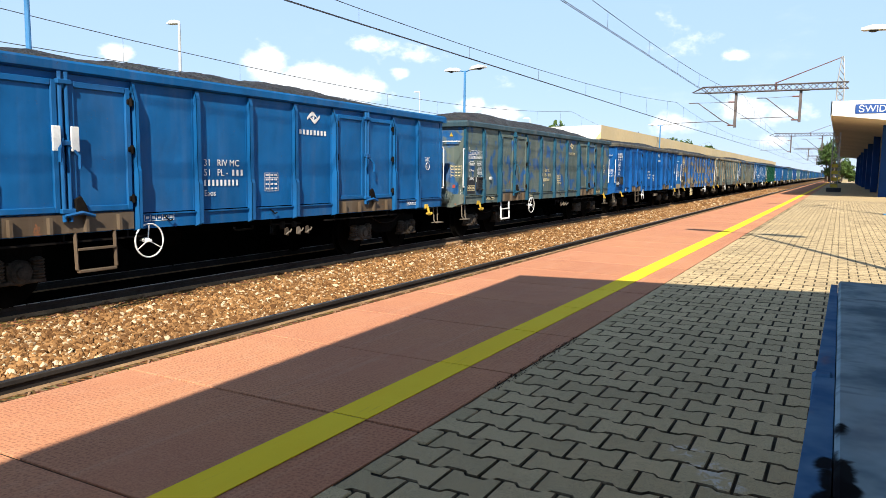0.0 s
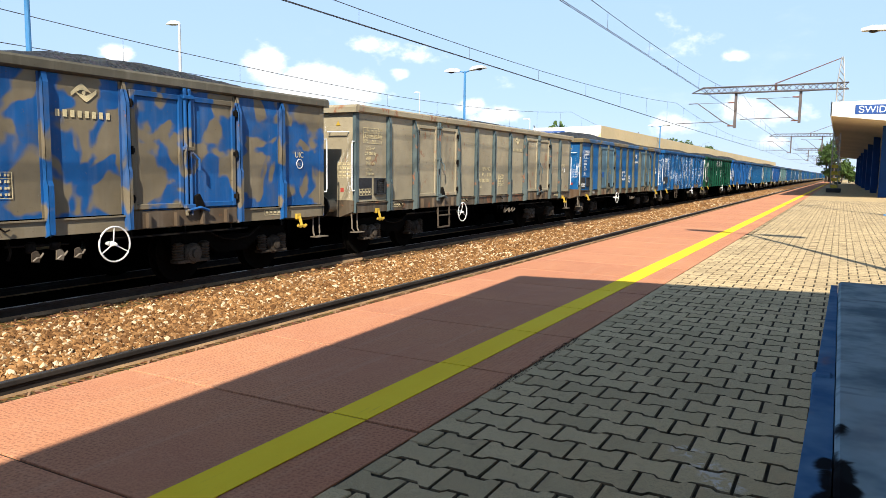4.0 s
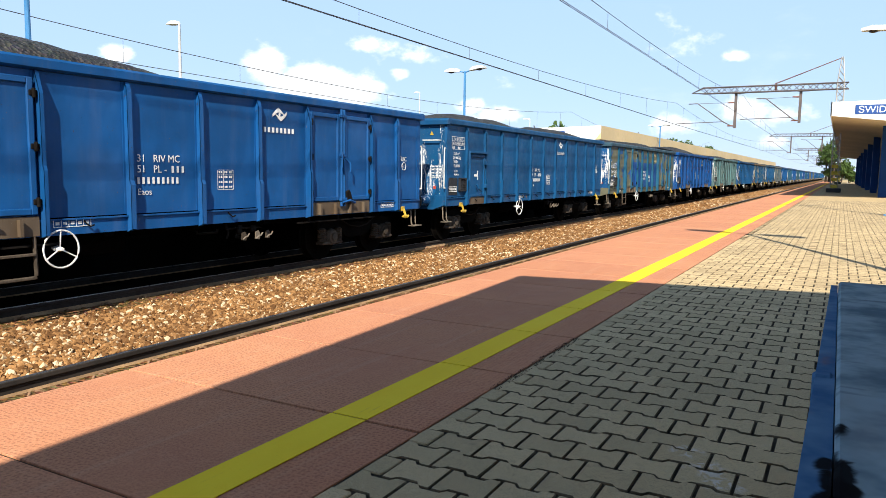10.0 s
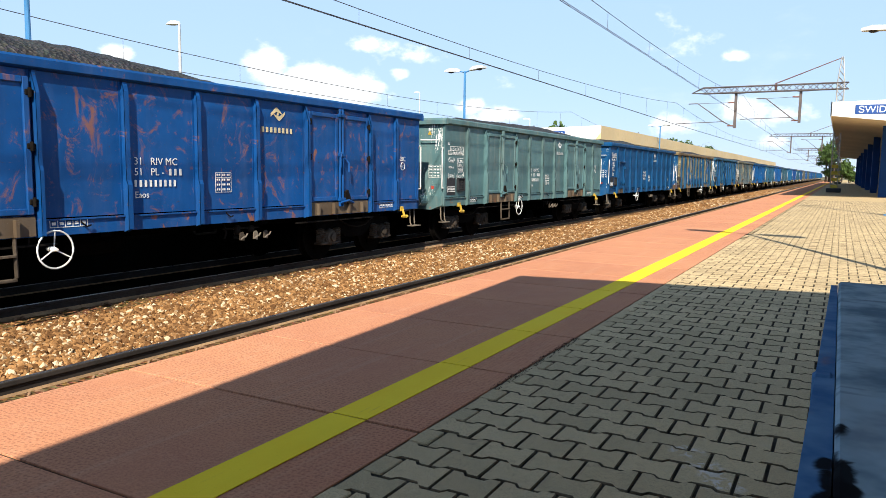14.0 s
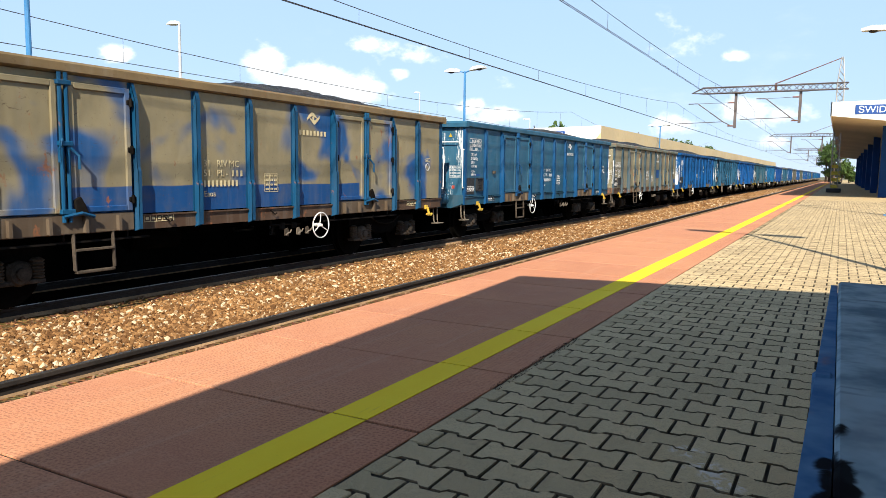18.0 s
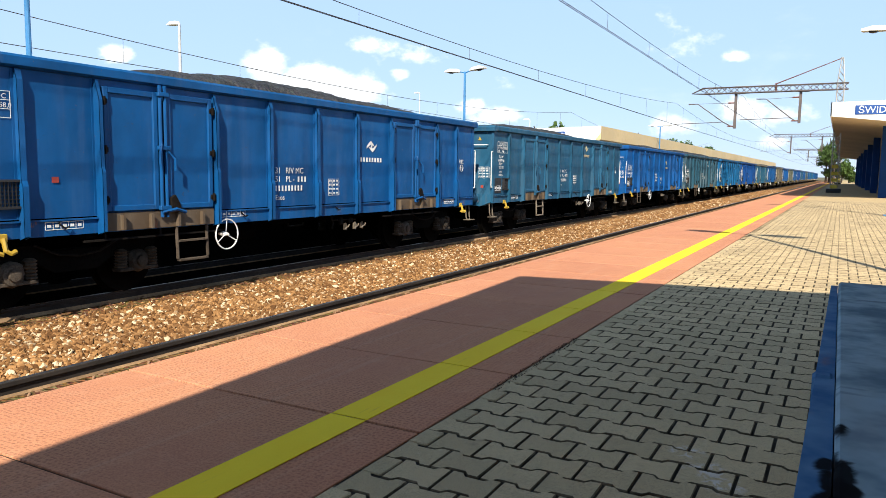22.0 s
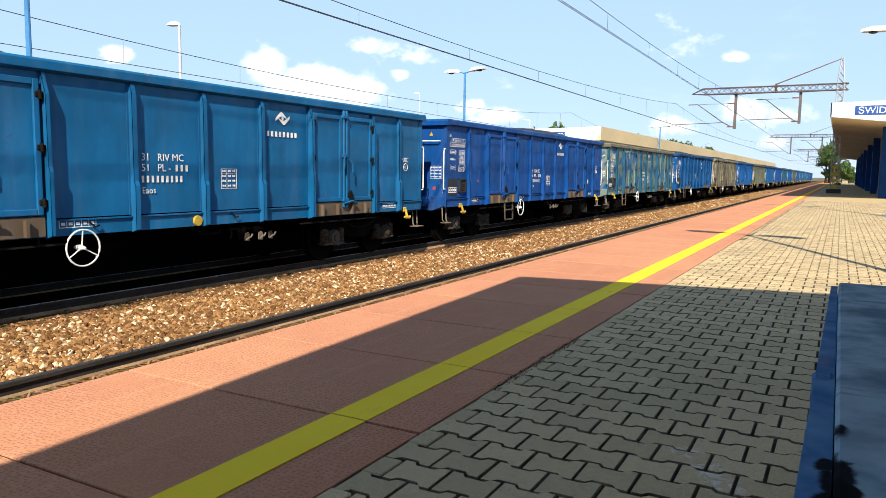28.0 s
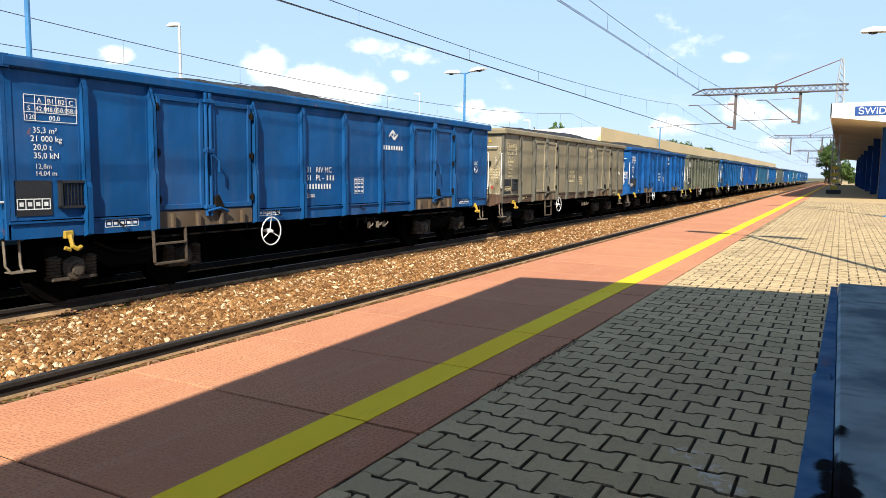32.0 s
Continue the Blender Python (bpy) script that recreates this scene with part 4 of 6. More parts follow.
def wagon(name, doors=True, ribs=RIBS, small_door=False, brake_x=4.55, step=True, label="", mound=0):
    pairs = ((ribs[1], ribs[2]), (ribs[6], ribs[7]))
    root = thing(name, label, "goods wagon", "wagons of the goods train")
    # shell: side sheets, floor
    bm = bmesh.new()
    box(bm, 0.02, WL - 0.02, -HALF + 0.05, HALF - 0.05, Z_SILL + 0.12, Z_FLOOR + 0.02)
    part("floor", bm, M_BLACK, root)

    def sheet(bm):
        box(bm, 0.01, WL - 0.01, -HALF, -HALF + 0.03, Z_FLOOR, Z_WALL)
        if small_door:
            box(bm, 0.03, WL - 0.03, -HALF - 0.005, -HALF - 0.001, 1.555, 1.565)
    both("side_wall", sheet, M_ANY, root)

    def sill(bm):
        box(bm, 0.0, WL, -HALF - 0.012, -HALF + 0.05, Z_SILL, Z_FLOOR - 0.02)
        box(bm, 0.0, WL, -HALF - 0.04, -HALF - 0.013, Z_FLOOR - 0.035, Z_FLOOR - 0.015)
    both("sill", sill, M_ANY, root)

    def rim(bm):
        prism(bm, [(-HALF - 0.085, Z_WALL + 0.03), (-HALF - 0.09, Z_CAP - 0.03), (-HALF - 0.06, Z_CAP), (-HALF + 0.04, Z_CAP), (-HALF + 0.05, Z_WALL + 0.005), (-HALF - 0.03, Z_WALL + 0.005)], "x", -0.02, WL + 0.02)
    both("top_rim", rim, M_ANY, root)

    def end_rim(bm):
        prism(bm, [(-0.10, Z_WALL + 0.005), (-0.11, Z_CAP - 0.05), (-0.06, Z_CAP), (0.05, Z_CAP), (0.05, Z_WALL + 0.005)], "y", -HALF - 0.08, HALF + 0.08)
    both("end_rim", end_rim, M_ANY, root)

    def end_wall(bm):
        box(bm, 0.0, 0.03, -HALF + 0.03, HALF - 0.03, Z_SILL + 0.1, Z_WALL)
    both("end_wall", end_wall, M_ANY, root)

    def end_beam(bm):
        box(bm, -0.09, -0.002, -0.49, 0.49, 1.66, 1.73, 0.01)
    both("end_beam", end_beam, M_ANY, root)

    def head_stock(bm):
        prism(bm, [(-HALF + 0.02, Z_SILL + 0.25), (-HALF + 0.02, Z_SILL + 0.03), (-HALF + 0.35, Z_SILL - 0.09), (HALF - 0.35, Z_SILL - 0.09), (HALF - 0.02, Z_SILL + 0.03), (HALF - 0.02, Z_SILL + 0.25)], "x", -0.05, 0.28)
    both("head_stock", head_stock, M_ANY, root)
    for k in (0, 1):
        for s in (-1, 1):
            bm = bmesh.new()
            xx = 0.0 if k == 0 else WL
            ya, yb = sorted((s * HALF - s * 0.06, s * HALF + s * 0.012))
            box(bm, xx - 0.03, xx + 0.03, ya, yb, Z_SILL, Z_WALL, 0.006)
            yc, yd = sorted((s * HALF + s * 0.001, s * HALF + s * 0.010))
            box(bm, xx + 0.03 if k == 0 else xx - 0.10, xx + 0.10 if k == 0 else xx - 0.03, yc, yd, Z_FLOOR, Z_WALL)
            part("corner_post", bm, M_ANY, root)
    for y in (-0.55, 0.55):
        for k in (0, 1):
            bm = bmesh.new()
            a, b = (-0.14, -0.002) if k == 0 else (WL + 0.002, WL + 0.14)
            box(bm, a, b, y - 0.03, y + 0.03, Z_SILL + 0.1, Z_WALL - 0.01, 0.008)
            part("end_post", bm, M_ANY, root)
    # ribs
    xs = ribs if doors else [0.0 + WL * (k + 1) / 11 for k in range(10)]
    if small_door:
        xs = [MID + 1.08 * k for k in range(-5, 6)]
    shared = {}
    for n, x in enumerate(xs):
        blade = doors and n in (1, 2, 6, 7)
        if blade not in shared:
            shared[blade] = (part("rib", rib_mesh(x, blade), M_ANY, root).data, x)
        else:
            share("rib", shared[blade][0], root, pose(x - shared[blade][1], 0, 0))
        share("rib", shared[blade][0], root, pose(x + shared[blade][1], 0, 0, 0, 0, 180))
    # doors
    for d0, d1 in (pairs if doors else ()):
        a, b, m = d0 + 0.07, d1 - 0.07, (d0 + d1) / 2
        for u, v, hinge in ((a, m - 0.075, a), (m + 0.075, b, b)):
            both("door_leaf", lambda bm: bm.from_mesh(mesh_of("leaf", leaf_door(u, v, Z_FLOOR + 0.05, 2.80), M_ANY)), M_ANY, root)

            for z in (1.35, 2.0, 2.62):
                bm = bmesh.new()
                box(bm, hinge - 0.055, hinge + 0.055, -HALF - 0.085, -HALF - 0.03, z - 0.035, z + 0.035, 0.01)
                lathe(bm, [(-0.055, 0.022), (0.055, 0.022)], "z", (hinge, -HALF - 0.09, z), 7)
                part("hinge", bm, M_BOGIE, root)
        for dx in (-0.042, 0.042):
            def bar(bm):
                tube(bm, [(m + dx, -HALF - 0.085, Z_FLOOR - 0.06), (m + dx, -HALF - 0.085, 2.90)], 0.026, 8)
                for z in (1.22, 2.05, 2.78):
                    box(bm, m + dx - 0.05, m + dx + 0.05, -HALF - 0.125, -HALF - 0.045, z - 0.03, z + 0.03, 0.008)
            both("locking_bar", bar, M_ANY, root)

        for path in ([(m - 0.05, -HALF - 0.12, 2.1), (m - 0.12, -HALF - 0.16, 1.98), (m - 0.12, -HALF - 0.16, 1.82)],
                     [(m + 0.05, -HALF - 0.12, 2.0), (m + 0.13, -HALF - 0.17, 1.90), (m + 0.13, -HALF - 0.17, 1.74)]):
            bm = bmesh.new()
            tube(bm, path, 0.018, 6)
            part("handle", bm, M_ANY, root)
        bm = bmesh.new()
        tube(bm, [(m - 0.06, -HALF - 0.11, 1.16), (m + 0.16, -HALF - 0.14, 1.2), (m + 0.34, -HALF - 0.12, 1.15)], 0.024, 6)
        part("latch_bar", bm, M_ANY, root)
        bm = bmesh.new()
        prism(bm, [(m + 0.10, 1.20), (m + 0.26, 1.20), (m + 0.22, 1.30), (m + 0.16, 1.40), (m + 0.09, 1.36)], "y", -HALF - 0.13, -HALF - 0.08)
        part("latch", bm, M_BOGIE, root, "dark iron door latch")

        def door_sill(bm):
            box(bm, d0 + 0.05, d1 - 0.05, -HALF - 0.055, -HALF - 0.042, Z_SILL + 0.015, Z_FLOOR + 0.03)
            for k in range(4):
                xk = d0 + 0.3 + k * (d1 - d0 - 0.6) / 3
                box(bm, xk - 0.02, xk + 0.02, -HALF - 0.12, -HALF - 0.056, Z_SILL + 0.02, Z_FLOOR)
        both("door_sill", door_sill, M_RUSTY, root, "rusty sill below the doors")

        def ledge_bar(bm):
            box(bm, d0 - 0.2, d1 + 0.25, -HALF + 0.0, -HALF + 0.06, Z_SILL - 0.115, Z_SILL - 0.09)
            for k in range(3):
                xk = d0 + 0.1 + k * (d1 - d0 - 0.2) / 2
                box(bm, xk - 0.012, xk + 0.012, -HALF + 0.01, -HALF + 0.05, Z_SILL - 0.10, Z_SILL + 0.01)
        near("lower_rail", ledge_bar, M_BOGIE, root)
    if small_door:
        dx0 = xs[1] - 0.98

        def hatch(bm):
            bm.from_mesh(mesh_of("leaf", leaf_door(dx0, xs[1] - 0.08, Z_FLOOR - 0.02, 2.22), M_ANY))
            box(bm, dx0 - 0.06, xs[1] - 0.02, -HALF - 0.13, -HALF - 0.02, 2.24, 2.30, 0.01)
            tube(bm, [(dx0 - 0.03, -HALF - 0.08, Z_FLOOR - 0.06), (dx0 - 0.03, -HALF - 0.08, 2.26)], 0.035, 8)
        both("side_hatch", hatch, M_ANY, root)

        def hsill(bm):
            box(bm, dx0 - 0.08, xs[1] - 0.06, -HALF - 0.05, -HALF - 0.04, Z_SILL + 0.01, Z_FLOOR - 0.03)
        both("door_sill", hsill, M_RUSTY, root, "rusty sill below the hatch")

        def hlatch(bm):
            tube(bm, [(dx0 + 0.35, -HALF - 0.10, 1.45), (dx0 + 0.42, -HALF - 0.13, 1.34), (dx0 + 0.62, -HALF - 0.12, 1.27)], 0.025, 6)
            box(bm, xs[1] - 0.14, xs[1] - 0.05, -HALF - 0.14, -HALF - 0.07, 1.35, 1.45, 0.01)
            box(bm, xs[1] - 0.14, xs[1] - 0.05, -HALF - 0.14, -HALF - 0.07, 1.95, 2.05, 0.01)
        both("handle", hlatch, M_BOGIE, root, "dark iron hatch latch")
    # small lugs on the sill
    for k in range(len(xs) - 1):
        x = (xs[k] + xs[k + 1]) / 2
        if doors and any(a < x < b for a, b in pairs):
            continue
        if k % 2 == 0 or not doors:
            near("rope_lug", lambda bm: tube(bm, [(x - 0.05, -HALF - 0.014, 1.09), (x - 0.06, -HALF - 0.05, 1.07), (x, -HALF - 0.06, 1.02), (x + 0.06, -HALF - 0.05, 1.04)], 0.011, 5), M_BOGIE, root)
    # hooks, steps, hand rails, brake wheel
    for x in (0.72, WL - 0.72):
        def hook(bm):
            box(bm, x - 0.06, x + 0.06, -HALF - 0.05, -HALF + 0.02, Z_SILL - 0.03, Z_SILL + 0.07, 0.01)
            tube(bm, [(x, -HALF - 0.06, Z_SILL + 0.02), (x, -HALF - 0.10, Z_SILL - 0.12), (x - 0.05, -HALF - 0.12, Z_SILL - 0.155), (x - 0.11, -HALF - 0.11, Z_SILL - 0.13)], 0.028, 6)
            tube(bm, [(x, -HALF - 0.10, Z_SILL - 0.12), (x + 0.05, -HALF - 0.12, Z_SILL - 0.155), (x + 0.11, -HALF - 0.11, Z_SILL - 0.13)], 0.028, 6)
        both("tow_hook", hook, M_HOOK, root, "yellow tow hook")
    for x, s in ((-0.03, -1), (WL + 0.03, 1)):
        def rail(bm):
            tube(bm, [(x - 0.02 * s, -HALF + 0.02, 2.33), (x + 0.09 * s, -HALF + 0.0, 2.33), (x + 0.10 * s, -HALF - 0.0, 2.28), (x + 0.10 * s, -HALF, 1.42), (x + 0.09 * s, -HALF, 1.37), (x - 0.02 * s, -HALF + 0.02, 1.37)], 0.014, 7)
        both("hand_rail", rail, M_WHITE, root, "white hand rail")

        def foot(bm):
            tube(bm, [(x - 0.02 * s, -HALF + 0.1, 0.96), (x - 0.02 * s, -HALF + 0.08, 0.62), (x - 0.06 * s, -HALF + 0.05, 0.55)], 0.016, 6)
            tube(bm, [(x - 0.20 * s, -HALF + 0.1, 0.96), (x - 0.20 * s, -HALF + 0.08, 0.62), (x - 0.2 * s, -HALF + 0.05, 0.55)], 0.016, 6)
            box(bm, min(x - 0.05 * s, x - 0.40 * s) + 0.2 * (s > 0), max(x - 0.05 * s, x - 0.34 * s) + 0.2 * (s > 0), -HALF - 0.0, -HALF + 0.16, 0.53, 0.55, 0.004)
        both("foot_step", foot, M_HOOK_W, root, "pale worn foot step")
    both("end_grip", lambda bm: tube(bm, [(0.0, -1.25, 2.52), (-0.10, -1.25, 2.52), (-0.10, -0.8, 2.52), (0.0, -0.8, 2.52)], 0.014, 6), M_WHITE, root, "white end grip")
    both("end_grip", lambda bm: tube(bm, [(0.0, -0.45, 2.62), (-0.10, -0.45, 2.62), (-0.10, 0.0, 2.62), (0.0, 0.0, 2.62)], 0.014, 6), M_WHITE, root, "white end grip")
    both("end_plate", lambda bm: box(bm, -0.006, -0.002, -1.13, -1.05, 1.34, 1.42), M_REDMARK, root, "small red plate on the end wall")
    if step:
        def steps(bm):
            tube(bm, [(3.27, -HALF - 0.03, 0.95), (3.27, -HALF - 0.05, 0.48), (3.30, -HALF - 0.05, 0.45), (3.80, -HALF - 0.05, 0.45), (3.83, -HALF - 0.05, 0.48), (3.83, -HALF - 0.03, 0.95)], 0.024, 6)
            box(bm, 3.28, 3.82, -HALF - 0.08, -HALF - 0.02, 0.715, 0.745, 0.004)
            box(bm, 3.28, 3.82, -HALF - 0.08, -HALF - 0.02, 0.435, 0.465, 0.004)
        both("side_step", steps, M_SPRING, root, "bent steel step below the door")

    def brake(bm):
        ring = [(brake_x + 0.23 * math.cos(a * math.pi / 12), -HALF - 0.09, 0.77 + 0.23 * math.sin(a * math.pi / 12)) for a in range(24)]
        tube(bm, ring, 0.0115, 6, True)
        for k in range(3):
            a = radians(90 + 120 * k)
            tube(bm, [(brake_x, -HALF - 0.06, 0.77), (brake_x + 0.23 * math.cos(a), -HALF - 0.09, 0.77 + 0.23 * math.sin(a))], 0.0085, 5)
        lathe(bm, [(-0.10, 0.02), (0.0, 0.04), (0.10, 0.02)], "y", (brake_x, -HALF - 0.02, 0.77), 8)
    both("brake_wheel", brake, M_WHITE, root, "white hand brake wheel")

    def valves(bm):
        x = MID + 0.9
        box(bm, x, x + 0.12, -HALF + 0.12, -HALF + 0.18, 0.72, 0.86, 0.02)
        tube(bm, [(x - 0.25, -HALF + 0.15, 0.82), (x + 0.55, -HALF + 0.15, 0.80)], 0.014, 5)
        box(bm, x + 0.3, x + 0.42, -HALF + 0.11, -HALF + 0.17, 0.74, 0.84, 0.015)
        tube(bm, [(x - 0.2, -HALF + 0.2, 0.94), (x - 0.18, -HALF + 0.15, 0.75), (x - 0.22, -HALF + 0.15, 0.66)], 0.018, 5)
    near("brake_valve", valves, M_BOGIE, root, "brake change-over rod")
    for x, mt in ((7.35, M_SPRING), (7.66, M_HOOK_W), (7.90, M_SPRING)):
        near("valve_plate", lambda bm: prism(bm, [(x - 0.05, 0.63), (x + 0.04, 0.61), (x + 0.06, 0.70), (x + 0.02, 0.76), (x - 0.045, 0.74)], "y", -HALF + 0.03, -HALF + 0.05), mt, root, "pale plate of the brake change-over")

        def lever(bm):
            tube(bm, [(x - 0.05, -HALF + 0.01, 0.64), (x - 0.01, -HALF - 0.01, 0.68), (x + 0.03, -HALF - 0.01, 0.68), (x + 0.07, -HALF - 0.01, 0.73)], 0.012, 6)
        near("valve_lever", lever, M_HOOK_W, root, "worn brake lever")
    # buffers and couplings
    for x, s in ((0.0, -1), (WL, 1)):
        for y in (-0.875, 0.875):
            bm = bmesh.new()
            lathe(bm, [(-0.05, 0.16), (0.05 * 1, 0.13), (0.36, 0.115)] if s > 0 else [(0.05, 0.16), (-0.05, 0.13), (-0.36, 0.115)], "x", (x, y, 1.06), 14)
            bf = part("buffer", bm, M_ANY, root)
            bm = bmesh.new()
            lathe(bm, [(0.30 * s, 0.085), (0.60 * s, 0.085), (0.61 * s, 0.22), (0.635 * s, 0.225), (0.66 * s, 0.17)], "x", (x, y, 1.06), 18)
            part("buffer_head", bm, M_GREASE, bf)
        bm = bmesh.new()
        tube(bm, [(x, 0, 1.0), (x + 0.3 * s, 0, 1.0), (x + 0.45 * s, 0, 0.93), (x + 0.68 * s, 0, 0.9)], 0.045, 8)
        part("coupling", bm, M_BOGIE, root)
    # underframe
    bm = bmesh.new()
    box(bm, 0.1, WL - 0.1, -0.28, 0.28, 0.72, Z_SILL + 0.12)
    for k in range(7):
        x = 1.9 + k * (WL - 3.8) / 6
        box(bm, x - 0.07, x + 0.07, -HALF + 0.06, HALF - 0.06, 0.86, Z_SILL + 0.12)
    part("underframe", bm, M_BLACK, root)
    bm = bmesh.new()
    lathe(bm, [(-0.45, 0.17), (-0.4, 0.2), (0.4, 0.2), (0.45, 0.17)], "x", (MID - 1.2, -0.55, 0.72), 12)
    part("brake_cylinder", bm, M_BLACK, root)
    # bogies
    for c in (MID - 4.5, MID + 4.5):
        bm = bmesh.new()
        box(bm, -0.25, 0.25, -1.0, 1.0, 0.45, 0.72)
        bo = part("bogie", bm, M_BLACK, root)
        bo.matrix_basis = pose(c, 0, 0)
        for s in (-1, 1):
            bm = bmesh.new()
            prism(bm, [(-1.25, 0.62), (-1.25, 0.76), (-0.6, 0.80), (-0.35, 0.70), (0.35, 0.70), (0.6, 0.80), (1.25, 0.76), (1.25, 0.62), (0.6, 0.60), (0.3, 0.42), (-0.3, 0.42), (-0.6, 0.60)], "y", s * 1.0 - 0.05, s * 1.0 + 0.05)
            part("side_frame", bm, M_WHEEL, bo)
            for a in (-0.9, 0.9):
                bm = bmesh.new()
                lathe(bm, [(0, 0.15), (0.10 * s, 0.165), (0.15 * s, 0.13), (0.155 * s, 0.08), (0.19 * s, 0.075), (0.195 * s, 0.02)], "y", (a, s * 1.02, 0.47), 12)
                box(bm, a - 0.15, a + 0.15, s * 1.06 - 0.08, s * 1.06 + 0.08, 0.36, 0.60, 0.03)
                box(bm, a - 0.32, a + 0.32, s * 1.06 - 0.09, s * 1.06 + 0.09, 0.33, 0.38, 0.01)
                part("axle_box", bm, M_AXLE, bo)
                for d in (-0.25, 0.25):
                    bm = bmesh.new()
                    coil = [(0.38, 0.05)]
                    for k in range(6):
                        coil += [(0.39 + 0.042 * k, 0.088), (0.405 + 0.042 * k, 0.094), (0.42 + 0.042 * k, 0.072)]
                    lathe(bm, coil + [(0.645, 0.05)], "z", (a + d, s * 1.07, 0.0), 10)
                    part("spring", bm, M_SPRING, bo)
            bm = bmesh.new()
            tube(bm, [(-0.6, s * 1.1, 0.80), (-0.3, s * 1.12, 0.66), (0.0, s * 1.12, 0.62), (0.3, s * 1.12, 0.66), (0.6, s * 1.1, 0.80)], 0.016, 5)
            part("brake_hose", bm, M_BOGIE, bo)
    return root


def wheelset_mesh():
    bm = bmesh.new()
    prof = [(-0.86, 0.07), (-0.83, 0.075), (-0.82, 0.10), (-0.815, 0.40), (-0.82, 0.455), (-0.72, 0.46), (-0.70, 0.49), (-0.685, 0.48), (-0.69, 0.40), (-0.72, 0.38), (-0.73, 0.11), (-0.69, 0.10), (-0.66, 0.085),
            (0.66, 0.085), (0.69, 0.10), (0.73, 0.11), (0.72, 0.38), (0.69, 0.40), (0.685, 0.48), (0.70, 0.49), (0.72, 0.46), (0.82, 0.455), (0.815, 0.40), (0.82, 0.10), (0.83, 0.075), (0.86, 0.07)]
    lathe(bm, prof, "y", (0, 0, 0), 24)
    for y in (-0.83, 0.83):
        for k in range(3):
            a = k * 2.0944
            box(bm, 0.25 * math.cos(a) - 0.03, 0.25 * math.cos(a) + 0.03, y - 0.01, y + 0.01, 0.25 * math.sin(a) - 0.03, 0.25 * math.sin(a) + 0.03)
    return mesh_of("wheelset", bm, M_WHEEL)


WHEELSET = wheelset_mesh()


def coal_mesh(heaps, seed):
    """Heaped coal: mounds (middle, half length, height above the rail) over a bed just below the rim."""
    vs, fs = [], []
    nx, ny = 110, 22
    for i in range(nx + 1):
        for j in range(ny + 1):
            x, y = 0.06 + (WL - 0.12) * i / nx, -HALF + 0.06 + (2 * HALF - 0.12) * j / ny
            top = 3.06
            for mid, half, peak in heaps:
                u = abs(x - mid) / half
                if u < 1:
                    top = max(top, 3.06 + (peak - 3.06) * (1 - u * u) ** 0.75)
            v = max(0.0, 1 - (y / HALF) ** 2)
            n = noise.noise(Vector((x * 1.1, y * 1.1, seed * 7.0))) * 0.06 + noise.noise(Vector((x * 3.2, y * 3.2, seed * 5.0))) * 0.03 + noise.noise(Vector((x * 8, y * 8, seed * 3.0))) * 0.025
            edge = 2.87
            vs.append((x, y, min(edge + (top - edge) * v ** 0.55 + n * (0.3 + 0.7 * v), 3.55)))
    for i in range(nx):
        for j in range(ny):
            a = i * (ny + 1) + j
            fs.append((a, a + ny + 1, a + ny + 2, a + 1))
    me = mesh_from("coal", vs, fs, M_COAL)
    me.polygons.foreach_set("use_smooth", [True] * len(me.polygons))
    return me


COALS = [coal_mesh(h, k) for k, h in enumerate((((7.0, 5.8, 3.33),), ((3.2, 2.6, 3.35), (9.4, 2.6, 3.34)), ((6.4, 4.0, 3.24),), ((2.2, 1.8, 3.31), (6.4, 2.0, 3.33), (10.6, 1.8, 3.30))))]
OWN_COAL = {1: ((2.9, 2.2, 3.47), (7.0, 5.5, 3.42)), 5: ((3.4, 3.2, 3.42), (7.8, 4.2, 3.36)), 7: ((3.4, 2.6, 3.38), (6.6, 3.0, 3.42)), 8: ((3.2, 3.6, 3.46),),
            11: ((3.4, 4.6, 3.46),), 17: ((6.2, 3.6, 3.40), (9.4, 2.0, 3.28)), 18: ((5.2, 4.0, 3.33),), 19: ((7.4, 2.8, 3.30),), 21: ((3.2, 1.2, 3.27),), 24: ((5.6, 3.2, 3.30),),
            13: ((4.4, 3.0, 3.33), (9.0, 2.0, 3.22)), 14: ((9.0, 3.0, 3.32),), 15: ((8.2, 3.6, 3.28),), 22: ((8.4, 3.0, 3.29),), 23: ((6.4, 3.0, 3.20),)}

# lettering in a wagon's space, on the platform side: faces -y
FACE = Euler((radians(90), 0, 0)).to_matrix().to_4x4()


def on_side(x, z, out=0.012):
    return Matrix.Translation((x, -HALF - out, z)) @ FACE


def text_mesh(text, size, material):
    cu = bpy.data.curves.new("lettering", "FONT")
    cu.body, cu.size, cu.extrude, cu.resolution_u, cu.space_line = text, size, 0.001, 2, 1.0
    tmp = bpy.data.objects.new("lettering", cu)
    me = bpy.data.meshes.new_from_object(tmp)
    bpy.data.objects.remove(tmp)
    me.materials.append(material)
    return me


def texts_mesh(rows, size, material):
    """Several short words at their places (x, z, word), as one mesh."""
    bm = bmesh.new()
    for x, z, word in rows:
        me = text_mesh(word, size, material)
        me.transform(Matrix.Translation((x, z, 0)))
        bm.from_mesh(me)
    me = bpy.data.meshes.new("lettering")
    bm.to_mesh(me)
    bm.free()
    me.materials.append(material)
    return me


